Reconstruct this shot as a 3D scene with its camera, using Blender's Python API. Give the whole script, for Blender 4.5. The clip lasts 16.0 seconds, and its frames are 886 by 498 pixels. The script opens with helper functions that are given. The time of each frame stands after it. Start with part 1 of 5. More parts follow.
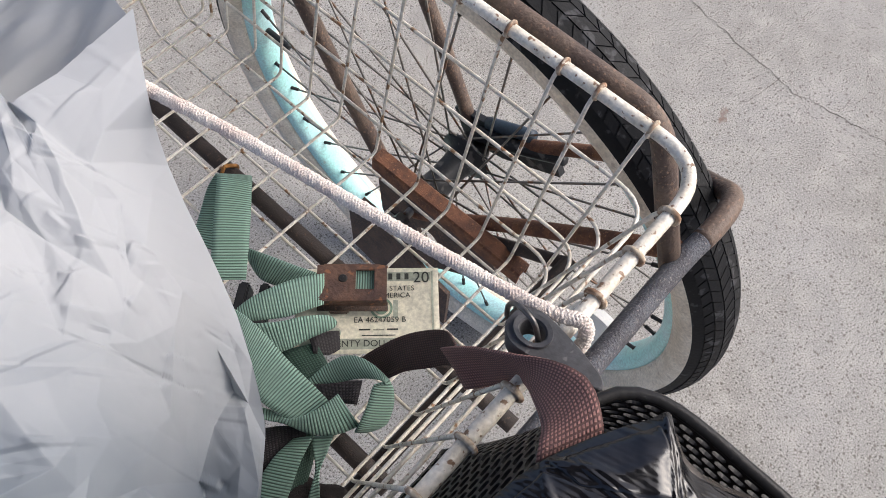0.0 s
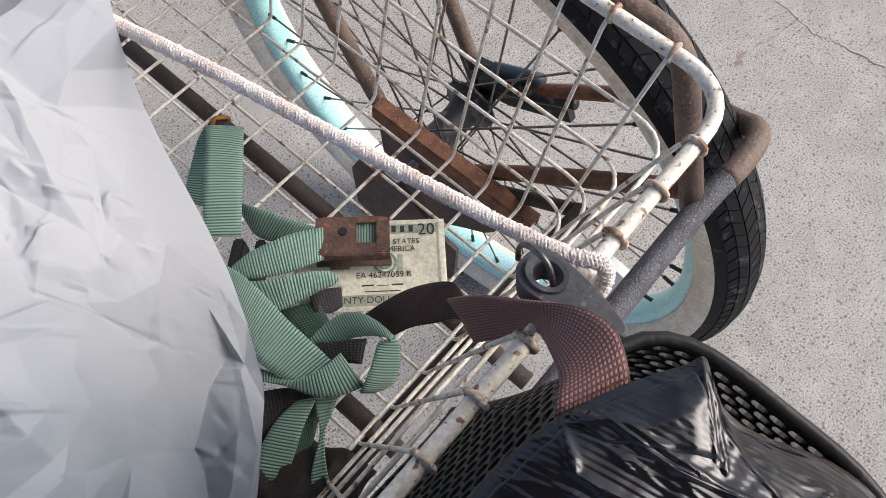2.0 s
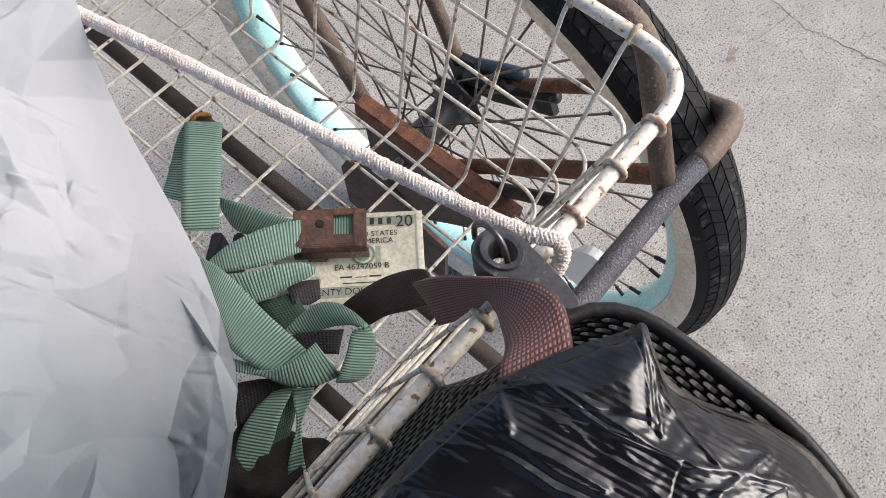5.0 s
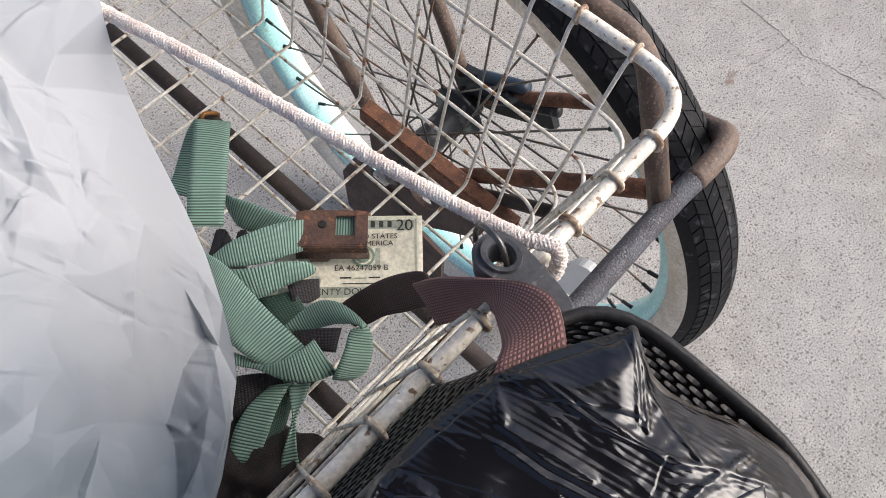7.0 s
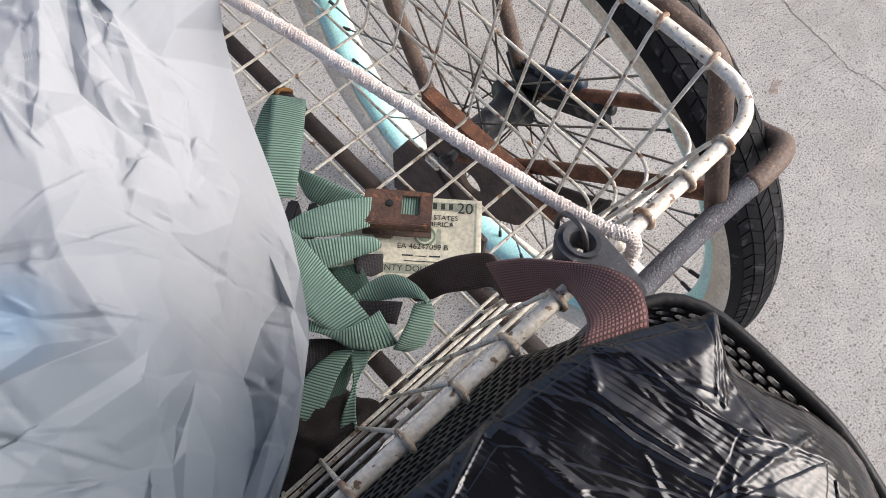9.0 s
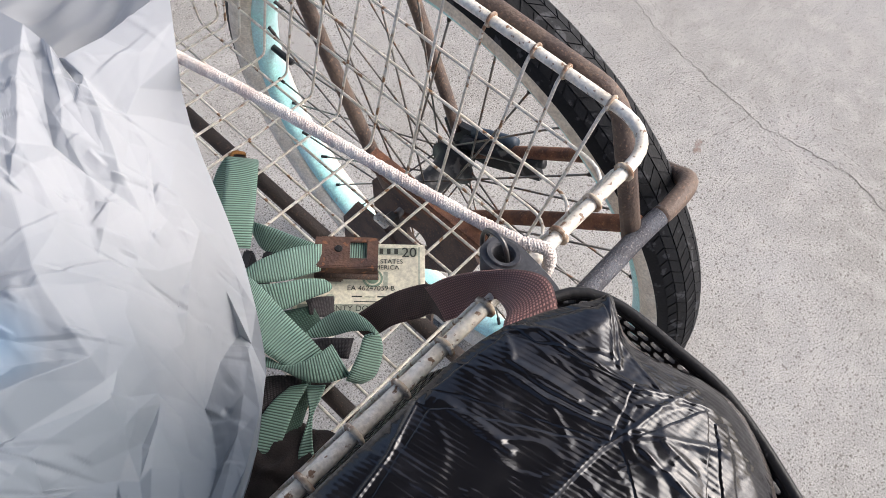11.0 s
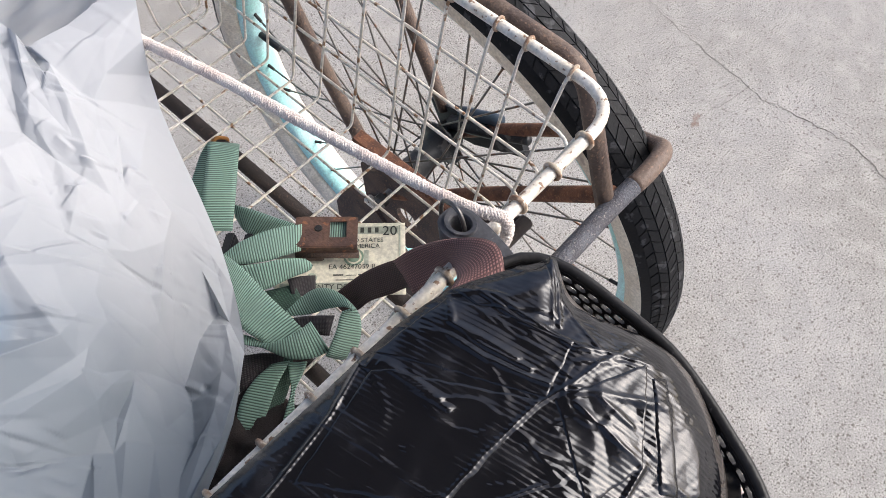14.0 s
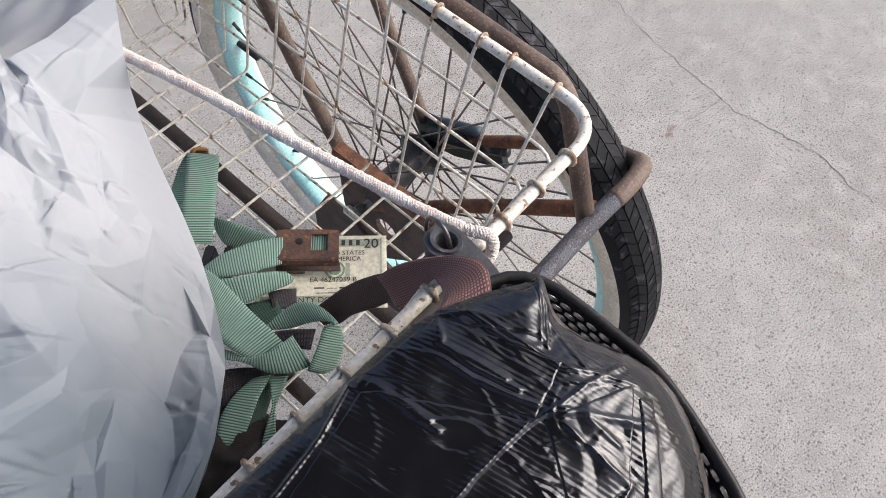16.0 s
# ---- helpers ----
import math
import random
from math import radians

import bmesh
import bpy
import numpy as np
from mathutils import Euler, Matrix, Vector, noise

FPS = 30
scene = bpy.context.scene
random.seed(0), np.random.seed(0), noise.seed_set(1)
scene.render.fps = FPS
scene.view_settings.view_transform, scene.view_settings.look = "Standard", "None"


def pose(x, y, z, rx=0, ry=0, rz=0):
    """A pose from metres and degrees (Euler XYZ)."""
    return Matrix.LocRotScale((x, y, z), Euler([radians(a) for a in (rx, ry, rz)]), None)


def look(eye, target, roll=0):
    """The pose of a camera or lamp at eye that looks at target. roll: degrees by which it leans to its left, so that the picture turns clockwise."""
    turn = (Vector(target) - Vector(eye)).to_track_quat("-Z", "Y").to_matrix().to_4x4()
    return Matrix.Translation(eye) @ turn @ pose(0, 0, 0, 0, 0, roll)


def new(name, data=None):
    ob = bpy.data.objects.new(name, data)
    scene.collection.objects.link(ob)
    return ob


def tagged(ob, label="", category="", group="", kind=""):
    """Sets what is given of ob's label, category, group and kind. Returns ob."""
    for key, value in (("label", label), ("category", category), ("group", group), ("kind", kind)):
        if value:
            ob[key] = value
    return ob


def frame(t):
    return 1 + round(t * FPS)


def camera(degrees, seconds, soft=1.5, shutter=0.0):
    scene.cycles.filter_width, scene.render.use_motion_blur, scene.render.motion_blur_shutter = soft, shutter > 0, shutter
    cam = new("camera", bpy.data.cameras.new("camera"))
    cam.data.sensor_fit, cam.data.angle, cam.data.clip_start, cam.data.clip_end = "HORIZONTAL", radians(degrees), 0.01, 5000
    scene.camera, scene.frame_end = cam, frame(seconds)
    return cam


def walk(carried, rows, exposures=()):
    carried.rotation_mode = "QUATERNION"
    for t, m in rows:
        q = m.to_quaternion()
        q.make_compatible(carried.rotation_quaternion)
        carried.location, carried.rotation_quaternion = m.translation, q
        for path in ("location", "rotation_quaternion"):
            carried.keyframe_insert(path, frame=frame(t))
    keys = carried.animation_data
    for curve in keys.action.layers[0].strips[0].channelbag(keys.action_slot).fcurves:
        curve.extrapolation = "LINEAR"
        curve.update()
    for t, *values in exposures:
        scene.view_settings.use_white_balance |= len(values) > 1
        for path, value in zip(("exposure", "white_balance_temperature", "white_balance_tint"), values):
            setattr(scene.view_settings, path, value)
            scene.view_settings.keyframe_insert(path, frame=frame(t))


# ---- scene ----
cam = camera(61.7, 16.0, 0.40)
PATH = [
    (0, (0.029, 0.0341, 0.9915), (0.381, 0.3014, 0.0944), 5.81),
    (0.5, (0.0291, 0.0321, 0.9876), (0.3781, 0.2939, 0.0878), 5.81),
    (1, (0.0316, 0.0354, 0.9596), (0.3565, 0.2691, 0.0432), 6.37),
    (1.5, (0.0336, 0.0372, 0.9575), (0.346, 0.2794, 0.039), 4.34),
    (2, (0.0352, 0.0339, 0.9587), (0.3457, 0.2822, 0.0411), 2.86),
    (2.5, (0.0373, 0.0254, 0.9571), (0.3436, 0.2763, 0.0388), 1.38),
    (3, (0.0399, 0.0243, 0.9529), (0.3396, 0.273, 0.0319), 1.38),
    (3.5, (0.0412, 0.0205, 0.9542), (0.3484, 0.2605, 0.0333), 2.69),
    (3.7, (0.041, 0.0212, 0.9521), (0.3463, 0.2707, 0.0331), 1.14),
    (5.8, (0.04, 0.0053, 0.9617), (0.3494, 0.2722, 0.049), 1.37),
    (6, (0.0361, 0.007, 0.9628), (0.3515, 0.2711, 0.0513), 2.85),
    (6.5, (0.0323, 0.0112, 0.9629), (0.3462, 0.2777, 0.0516), 3.24),
    (7, (0.0322, 0.0075, 0.965), (0.3574, 0.2733, 0.0574), 3.82),
    (7.5, (0.0248, 0.0057, 0.9673), (0.3502, 0.2833, 0.0633), 3.1),
    (8, (0.0171, 0.0032, 0.98), (0.3701, 0.2986, 0.0922), 4.72),
    (8.5, (0.0146, 0.0066, 0.983), (0.3582, 0.2783, 0.0841), 5.41),
    (9, (-0.0001, 0.0201, 0.9861), (0.2996, 0.2906, 0.0712), 5.28),
    (9.5, (-0.0083, 0.006, 0.9927), (0.3004, 0.2897, 0.0848), 4.45),
    (10, (-0.0106, -0.0006, 0.9842), (0.2955, 0.2721, 0.0721), 5.46),
    (10.2, (-0.0148, -0.0019, 0.994), (0.368, 0.2569, 0.1071), 12.32),
    (12.3, (-0.0313, -0.055, 1.0198), (0.361, 0.2669, 0.1582), 3.21),
    (12.5, (-0.0279, -0.0557, 1.0157), (0.3416, 0.2679, 0.1446), 1.24),
    (13, (-0.0338, -0.0557, 1.0213), (0.3406, 0.2729, 0.1542), 0.76),
    (13.5, (-0.0297, -0.0555, 1.0259), (0.3641, 0.2665, 0.1649), 3.19),
    (14, (-0.0147, -0.0502, 1.0169), (0.3647, 0.2575, 0.1443), 3.66),
    (14.5, (-0.0003, -0.0436, 1.0164), (0.3995, 0.2266, 0.1405), 7.93),
    (15, (-0.0062, -0.0359, 1.0177), (0.3914, 0.2416, 0.1431), 8.03),
    (15.5, (-0.0086, -0.0366, 1.0188), (0.3939, 0.2336, 0.1441), 9.21),
    (16, (-0.0152, -0.0423, 1.0208), (0.392, 0.2434, 0.1534), 7.24),
]
walk(cam, [(t, look(eye, target, roll)) for t, eye, target, roll in PATH],
     [(0, 0.60, 6340, 10), (3.5, 0.68, 6340, 10), (9, 0.72, 6340, 10), (13, 0.88, 6280, 10), (16, 0.74, 6280, 10)])

# ---- world and light ----
world = bpy.data.worlds.new("world")
scene.world = world
world.use_nodes = True
wn, wl = world.node_tree.nodes, world.node_tree.links
sky = wn.new("ShaderNodeTexSky")
sky.sky_type, sky.sun_disc = "NISHITA", False
sky.sun_elevation, sky.sun_rotation = radians(41), radians(128)
sky.air_density, sky.dust_density, sky.ozone_density = 0.60, 4.5, 0.5
wl.new(sky.outputs[0], wn["Background"].inputs[0])
wn["Background"].inputs[1].default_value = 0.155
sun = new("sun", bpy.data.lights.new("sun", "SUN"))
sun.data.energy, sun.data.angle, sun.data.color = 1.0, radians(44), (0.935, 0.968, 1.0)
sun.matrix_world = look((1.9, -1.5, 2.1), (0.0, 0.0, 0.0))


# ---- materials ----
def mat(name, base, rough=0.6, metal=0.0, second=None, scale=30.0, amount=0.5, bump=0.15, fine=400.0, third=None, spots=0.0, spot_scale=60.0, soft=(0.42, 0.6), coat=0.0):
    """A surface of two mixed colours with grain, an optional third colour in spots, and relief."""
    m = bpy.data.materials.new(name)
    m.use_nodes = True
    n, l = m.node_tree.nodes, m.node_tree.links
    b = n["Principled BSDF"]
    b.inputs["Roughness"].default_value, b.inputs["Metallic"].default_value = rough, metal
    b.inputs["Coat Weight"].default_value = coat
    co = n.new("ShaderNodeTexCoord")

    def noise_tex(s, detail=4.0):
        t = n.new("ShaderNodeTexNoise")
        t.inputs["Scale"].default_value, t.inputs["Detail"].default_value = s, detail
        l.new(co.outputs["Object"], t.inputs["Vector"])
        return t

    def ramp(t, lo, hi):
        r = n.new("ShaderNodeMapRange")
        r.inputs[1].default_value, r.inputs[2].default_value = lo, hi
        l.new(t.outputs["Fac"] if "Fac" in t.outputs else t.outputs[0], r.inputs[0])
        return r

    def mix(fac, a, c):
        x = n.new("ShaderNodeMix")
        x.data_type = "RGBA"
        l.new(fac, x.inputs[0])
        for v, i in ((a, 6), (c, 7)):
            if isinstance(v, tuple):
                x.inputs[i].default_value = (*v, 1)
            else:
                l.new(v, x.inputs[i])
        return x.outputs[2]

    big = noise_tex(scale)
    small = noise_tex(fine, 2.0)
    second = second or tuple(v * (1 - amount * 0.5) for v in base)
    colour = mix(ramp(big, *soft).outputs[0], base, second)
    grain = n.new("ShaderNodeMapRange")
    grain.inputs[1].default_value, grain.inputs[2].default_value = 0.3, 0.7
    l.new(small.outputs["Fac"], grain.inputs[0])
    dark = n.new("ShaderNodeMix")
    dark.data_type, dark.blend_type = "RGBA", "MULTIPLY"
    dark.inputs[0].default_value = 0.28
    l.new(colour, dark.inputs[6])
    l.new(grain.outputs[0], dark.inputs[7])
    colour = dark.outputs[2]
    if third:
        colour = mix(ramp(noise_tex(spot_scale, 6.0), 0.62 - spots, 0.68 - spots).outputs[0], colour, third)
    l.new(colour, b.inputs["Base Color"])
    bp = n.new("ShaderNodeBump")
    bp.inputs["Strength"].default_value, bp.inputs["Distance"].default_value = bump, 0.002
    l.new(small.outputs["Fac"], bp.inputs["Height"])
    l.new(bp.outputs[0], b.inputs["Normal"])
    m["bump"] = bp.name
    return m


def concrete_material():
    m = bpy.data.materials.new("concrete")
    m.use_nodes = True
    n, l = m.node_tree.nodes, m.node_tree.links
    b = n["Principled BSDF"]
    b.inputs["Roughness"].default_value = 0.85
    co = n.new("ShaderNodeTexCoord")

    def tex(kind, **kw):
        t = n.new(kind)
        for k, v in kw.items():
            t.inputs[k].default_value = v
        l.new(co.outputs["Object"], t.inputs["Vector"])
        return t

    def rng(sock, lo, hi, a=0.0, c=1.0):
        r = n.new("ShaderNodeMapRange")
        for i, v in enumerate((lo, hi, a, c)):
            r.inputs[i + 1].default_value = v
        l.new(sock, r.inputs[0])
        return r.outputs[0]

    def mix(fac, a, c, kind="MIX"):
        x = n.new("ShaderNodeMix")
        x.data_type, x.blend_type = "RGBA", kind
        if isinstance(fac, float):
            x.inputs[0].default_value = fac
        else:
            l.new(fac, x.inputs[0])
        for v, i in ((a, 6), (c, 7)):
            if isinstance(v, tuple):
                x.inputs[i].default_value = (*v, 1)
            else:
                l.new(v, x.inputs[i])
        return x.outputs[2]

    broad = tex("ShaderNodeTexNoise", Scale=3.0, Detail=5.0)
    blot = tex("ShaderNodeTexNoise", Scale=22.0, Detail=5.0, Roughness=0.6)
    sand = tex("ShaderNodeTexNoise", Scale=370.0, Detail=0.6, Roughness=0.5)
    grit = tex("ShaderNodeTexNoise", Scale=620.0, Detail=1.0)
    pits = tex("ShaderNodeTexNoise", Scale=150.0, Detail=2.0)
    specks = tex("ShaderNodeTexVoronoi", Scale=40.0)
    specks.voronoi_dimensions = "2D"
    colour = mix(rng(broad.outputs["Fac"], 0.35, 0.65), (0.383, 0.372, 0.352), (0.313, 0.298, 0.270))
    colour = mix(rng(blot.outputs["Fac"], 0.45, 0.75), colour, (0.459, 0.438, 0.401))
    colour = mix(rng(sand.outputs["Fac"], 0.30, 0.375, 0.95, 0.0), colour, (0.063, 0.054, 0.043))
    colour = mix(rng(sand.outputs["Fac"], 0.54, 0.70, 0.0, 0.38), colour, (0.704, 0.667, 0.600))
    colour = mix(rng(grit.outputs["Fac"], 0.34, 0.54, 0.62, 0.0), colour, (0.153, 0.137, 0.118))
    colour = mix(rng(pits.outputs["Fac"], 0.29, 0.33, 0.9, 0.0), colour, (0.153, 0.131, 0.108))
    colour = mix(rng(specks.outputs["Distance"], 0.05, 0.10, 0.85, 0.0), colour, (0.128, 0.112, 0.097))
    l.new(colour, b.inputs["Base Color"])
    bp = n.new("ShaderNodeBump")
    bp.inputs["Strength"].default_value, bp.inputs["Distance"].default_value = 0.35, 0.0012
    l.new(sand.outputs["Fac"], bp.inputs["Height"])
    l.new(bp.outputs[0], b.inputs["Normal"])
    return m


def webbing_material(name, base, dark, pitch=0.0020, along=True, weave=False):
    """Ribbed strap: dark gaps between ribs, by the strap's own length and width."""
    m = bpy.data.materials.new(name)
    m.use_nodes = True
    n, l = m.node_tree.nodes, m.node_tree.links
    b = n["Principled BSDF"]
    b.inputs["Roughness"].default_value = 0.75
    uv = n.new("ShaderNodeUVMap")
    sep = n.new("ShaderNodeSeparateXYZ")
    l.new(uv.outputs[0], sep.inputs[0])

    def wave(sock, step):
        a = n.new("ShaderNodeMath")
        a.operation = "MULTIPLY"
        a.inputs[1].default_value = 2 * math.pi / step
        l.new(sock, a.inputs[0])
        s = n.new("ShaderNodeMath")
        s.operation = "SINE"
        l.new(a.outputs[0], s.inputs[0])
        r = n.new("ShaderNodeMapRange")
        r.inputs[1].default_value, r.inputs[2].default_value = -0.75, 0.35
        l.new(s.outputs[0], r.inputs[0])
        return r.outputs[0]

    ribs = wave(sep.outputs[1], pitch)
    if weave:
        other = wave(sep.outputs[0], pitch * 0.8)
        mul = n.new("ShaderNodeMath")
        mul.operation = "MULTIPLY"
        l.new(ribs, mul.inputs[0])
        l.new(other, mul.inputs[1])
        ribs = mul.outputs[0]
    co = n.new("ShaderNodeTexCoord")
    dirt = n.new("ShaderNodeTexNoise")
    dirt.inputs["Scale"].default_value, dirt.inputs["Detail"].default_value = 45.0, 6.0
    l.new(co.outputs["Object"], dirt.inputs["Vector"])
    dr = n.new("ShaderNodeMapRange")
    dr.inputs[1].default_value, dr.inputs[2].default_value = 0.4, 0.75
    dr.inputs[3].default_value, dr.inputs[4].default_value = 0.0, 0.6
    l.new(dirt.outputs["Fac"], dr.inputs[0])
    x = n.new("ShaderNodeMix")
    x.data_type = "RGBA"
    l.new(ribs, x.inputs[0])
    x.inputs[6].default_value, x.inputs[7].default_value = (*dark, 1), (*base, 1)
    y = n.new("ShaderNodeMix")
    y.data_type = "RGBA"
    l.new(dr.outputs[0], y.inputs[0])
    l.new(x.outputs[2], y.inputs[6])
    y.inputs[7].default_value = (*[v * 0.55 + 0.02 for v in base], 1)
    l.new(y.outputs[2], b.inputs["Base Color"])
    bp = n.new("ShaderNodeBump")
    bp.inputs["Strength"].default_value, bp.inputs["Distance"].default_value = 0.6, 0.0008
    l.new(ribs, bp.inputs["Height"])
    l.new(bp.outputs[0], b.inputs["Normal"])
    return m


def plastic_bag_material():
    """Thin milky film, painted darker grey-blue towards its near end for contents and the slope's shade; one blue thing
    shows through.
    """
    m = bpy.data.materials.new("bag_plastic")
    m.use_nodes = True
    n, l = m.node_tree.nodes, m.node_tree.links
    b = n["Principled BSDF"]
    b.inputs["Roughness"].default_value = 0.5
    b.inputs["Specular IOR Level"].default_value = 0.4
    co = n.new("ShaderNodeTexCoord")
    t = n.new("ShaderNodeTexNoise")
    t.inputs["Scale"].default_value, t.inputs["Detail"].default_value = 13.0, 3.0
    l.new(co.outputs["Object"], t.inputs["Vector"])
    # position gradient: contents and the near slope's shade share one painted darkening
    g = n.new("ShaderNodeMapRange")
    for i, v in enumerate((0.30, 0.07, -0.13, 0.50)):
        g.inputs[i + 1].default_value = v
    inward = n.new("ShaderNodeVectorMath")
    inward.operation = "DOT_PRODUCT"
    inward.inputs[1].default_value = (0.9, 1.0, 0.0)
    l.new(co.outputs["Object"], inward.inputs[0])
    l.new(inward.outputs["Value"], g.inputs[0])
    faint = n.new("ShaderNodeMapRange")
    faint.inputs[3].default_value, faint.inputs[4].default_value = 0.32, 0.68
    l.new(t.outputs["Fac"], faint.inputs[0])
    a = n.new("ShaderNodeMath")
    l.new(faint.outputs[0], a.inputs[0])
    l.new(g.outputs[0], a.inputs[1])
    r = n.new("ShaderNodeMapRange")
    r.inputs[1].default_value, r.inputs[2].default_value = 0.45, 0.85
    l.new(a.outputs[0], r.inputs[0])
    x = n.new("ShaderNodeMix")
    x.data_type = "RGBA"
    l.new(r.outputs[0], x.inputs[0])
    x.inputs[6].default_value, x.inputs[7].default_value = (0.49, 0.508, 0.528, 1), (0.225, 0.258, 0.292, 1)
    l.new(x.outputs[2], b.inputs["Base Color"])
    fine = n.new("ShaderNodeTexNoise")
    fine.inputs["Scale"].default_value, fine.inputs["Detail"].default_value = 55.0, 3.0
    l.new(co.outputs["Object"], fine.inputs["Vector"])
    bp = n.new("ShaderNodeBump")
    bp.inputs["Strength"].default_value, bp.inputs["Distance"].default_value = 0.07, 0.002
    l.new(fine.outputs["Fac"], bp.inputs["Height"])
    l.new(bp.outputs[0], b.inputs["Normal"])
    away = n.new("ShaderNodeVectorMath")
    away.operation = "DISTANCE"
    away.inputs[1].default_value = (-0.058, 0.205, 0.69)
    l.new(co.outputs["Object"], away.inputs[0])
    near = n.new("ShaderNodeMapRange")
    for i, v in enumerate((0.006, 0.026, 0.42, 0.0)):
        near.inputs[i + 1].default_value = v
    l.new(away.outputs["Value"], near.inputs[0])
    tint = n.new("ShaderNodeMix")
    tint.data_type = "RGBA"
    l.new(near.outputs[0], tint.inputs[0])
    l.new(x.outputs[2], tint.inputs[6])
    tint.inputs[7].default_value = (0.20, 0.38, 0.58, 1)
    l.new(tint.outputs[2], b.inputs["Base Color"])
    tr = n.new("ShaderNodeBsdfTranslucent")
    l.new(tint.outputs[2], tr.inputs[0])
    ms = n.new("ShaderNodeMixShader")
    ms.inputs[0].default_value = 0.30
    l.new(b.outputs[0], ms.inputs[1])
    l.new(tr.outputs[0], ms.inputs[2])
    l.new(ms.outputs[0], n["Material Output"].inputs[0])
    return m


def tape_material(name, base, rough):
    """Duct tape: plastic gloss over a fine ribbed weave, with scuffs."""
    m = bpy.data.materials.new(name)
    m.use_nodes = True
    n, l = m.node_tree.nodes, m.node_tree.links
    b = n["Principled BSDF"]
    co = n.new("ShaderNodeTexCoord")
    mp = n.new("ShaderNodeMapping")
    mp.inputs["Rotation"].default_value = (0, 0, radians(-12))
    l.new(co.outputs["Object"], mp.inputs[0])
    w = n.new("ShaderNodeTexWave")
    w.inputs["Scale"].default_value, w.inputs["Distortion"].default_value = 140.0, 0.8
    w.inputs["Detail"].default_value, w.inputs["Detail Scale"].default_value = 2.0, 0.6
    l.new(mp.outputs[0], w.inputs["Vector"])
    t = n.new("ShaderNodeTexNoise")
    t.inputs["Scale"].default_value, t.inputs["Detail"].default_value = 60.0, 7.0
    l.new(co.outputs["Object"], t.inputs["Vector"])
    r = n.new("ShaderNodeMapRange")
    r.inputs[1].default_value, r.inputs[2].default_value, r.inputs[3].default_value, r.inputs[4].default_value = 0.35, 0.7, rough - 0.06, rough + 0.12
    l.new(t.outputs["Fac"], r.inputs[0])
    l.new(r.outputs[0], b.inputs["Roughness"])
    c = n.new("ShaderNodeMapRange")
    c.inputs[1].default_value, c.inputs[2].default_value = 0.58, 0.72
    l.new(t.outputs["Fac"], c.inputs[0])
    x = n.new("ShaderNodeMix")
    x.data_type = "RGBA"
    l.new(c.outputs[0], x.inputs[0])
    x.inputs[6].default_value, x.inputs[7].default_value = (*base, 1), (*[v * 2.0 + 0.007 for v in base], 1)
    l.new(x.outputs[2], b.inputs["Base Color"])
    b.inputs["Specular IOR Level"].default_value = 0.55
    patch = n.new("ShaderNodeTexNoise")
    patch.inputs["Scale"].default_value, patch.inputs["Detail"].default_value = 28.0, 2.0
    l.new(co.outputs["Object"], patch.inputs["Vector"])
    pr = n.new("ShaderNodeMapRange")
    for i, v in enumerate((0.38, 0.60, 0.16, 0.42)):
        pr.inputs[i + 1].default_value = v
    l.new(patch.outputs["Fac"], pr.inputs[0])
    rib = n.new("ShaderNodeMath")
    rib.operation = "MULTIPLY"
    l.new(w.outputs["Fac"], rib.inputs[0])
    l.new(pr.outputs[0], rib.inputs[1])
    add = n.new("ShaderNodeMath")
    add.operation = "MULTIPLY_ADD"
    add.inputs[1].default_value = 0.8
    l.new(t.outputs["Fac"], add.inputs[0])
    l.new(rib.outputs[0], add.inputs[2])
    bp = n.new("ShaderNodeBump")
    bp.inputs["Strength"].default_value, bp.inputs["Distance"].default_value = 0.30, 0.0006
    l.new(add.outputs[0], bp.inputs["Height"])
    l.new(bp.outputs[0], b.inputs["Normal"])
    return m


CONCRETE = concrete_material()
CRACK = mat("crack_dark", (0.130, 0.114, 0.099), 0.95, amount=0.5)
STAIN = mat("rust_stain", (0.27, 0.205, 0.17), 0.9, second=(0.34, 0.31, 0.28), scale=170)
TYRE = mat("tyre_rubber", (0.010, 0.0105, 0.012), 0.66, amount=0.5, scale=60, third=(0.05, 0.05, 0.053), spots=0.04, spot_scale=90)
WALL = mat("tyre_whitewall", (0.88, 0.80, 0.67), 0.8, second=(0.76, 0.67, 0.54), scale=40, third=(0.55, 0.47, 0.38), spots=-0.01, spot_scale=120)
MINT = mat("mint_paint", (0.486, 0.880, 0.837), 0.32, second=(0.567, 0.880, 0.880), scale=18, third=(0.405, 0.540, 0.459), spots=-0.05, spot_scale=70, bump=0.04)
SPOKE = mat("spoke_steel", (0.247, 0.227, 0.202), 0.45, metal=0.7, third=(0.182, 0.104, 0.065), spots=0.05, spot_scale=80)
NIPPLE = mat("nipple_dark", (0.045, 0.042, 0.04), 0.5, metal=0.4)
HUB = mat("hub_black", (0.03, 0.031, 0.034), 0.4, amount=0.6, third=(0.10, 0.095, 0.09), spots=0.02)
BLUE = mat("worn_blue", (0.03, 0.05, 0.075), 0.5)
RUST = mat("rusted_steel", (0.220, 0.094, 0.050), 0.85, second=(0.121, 0.055, 0.035), scale=90, third=(0.297, 0.138, 0.066), spots=0.02, spot_scale=420, bump=0.5, fine=900)
RAIL = mat("dark_brown_rail", (0.055, 0.040, 0.033), 0.7, second=(0.035, 0.026, 0.022), scale=40, third=(0.10, 0.06, 0.042), spots=0.0, spot_scale=380, bump=0.4, fine=900)
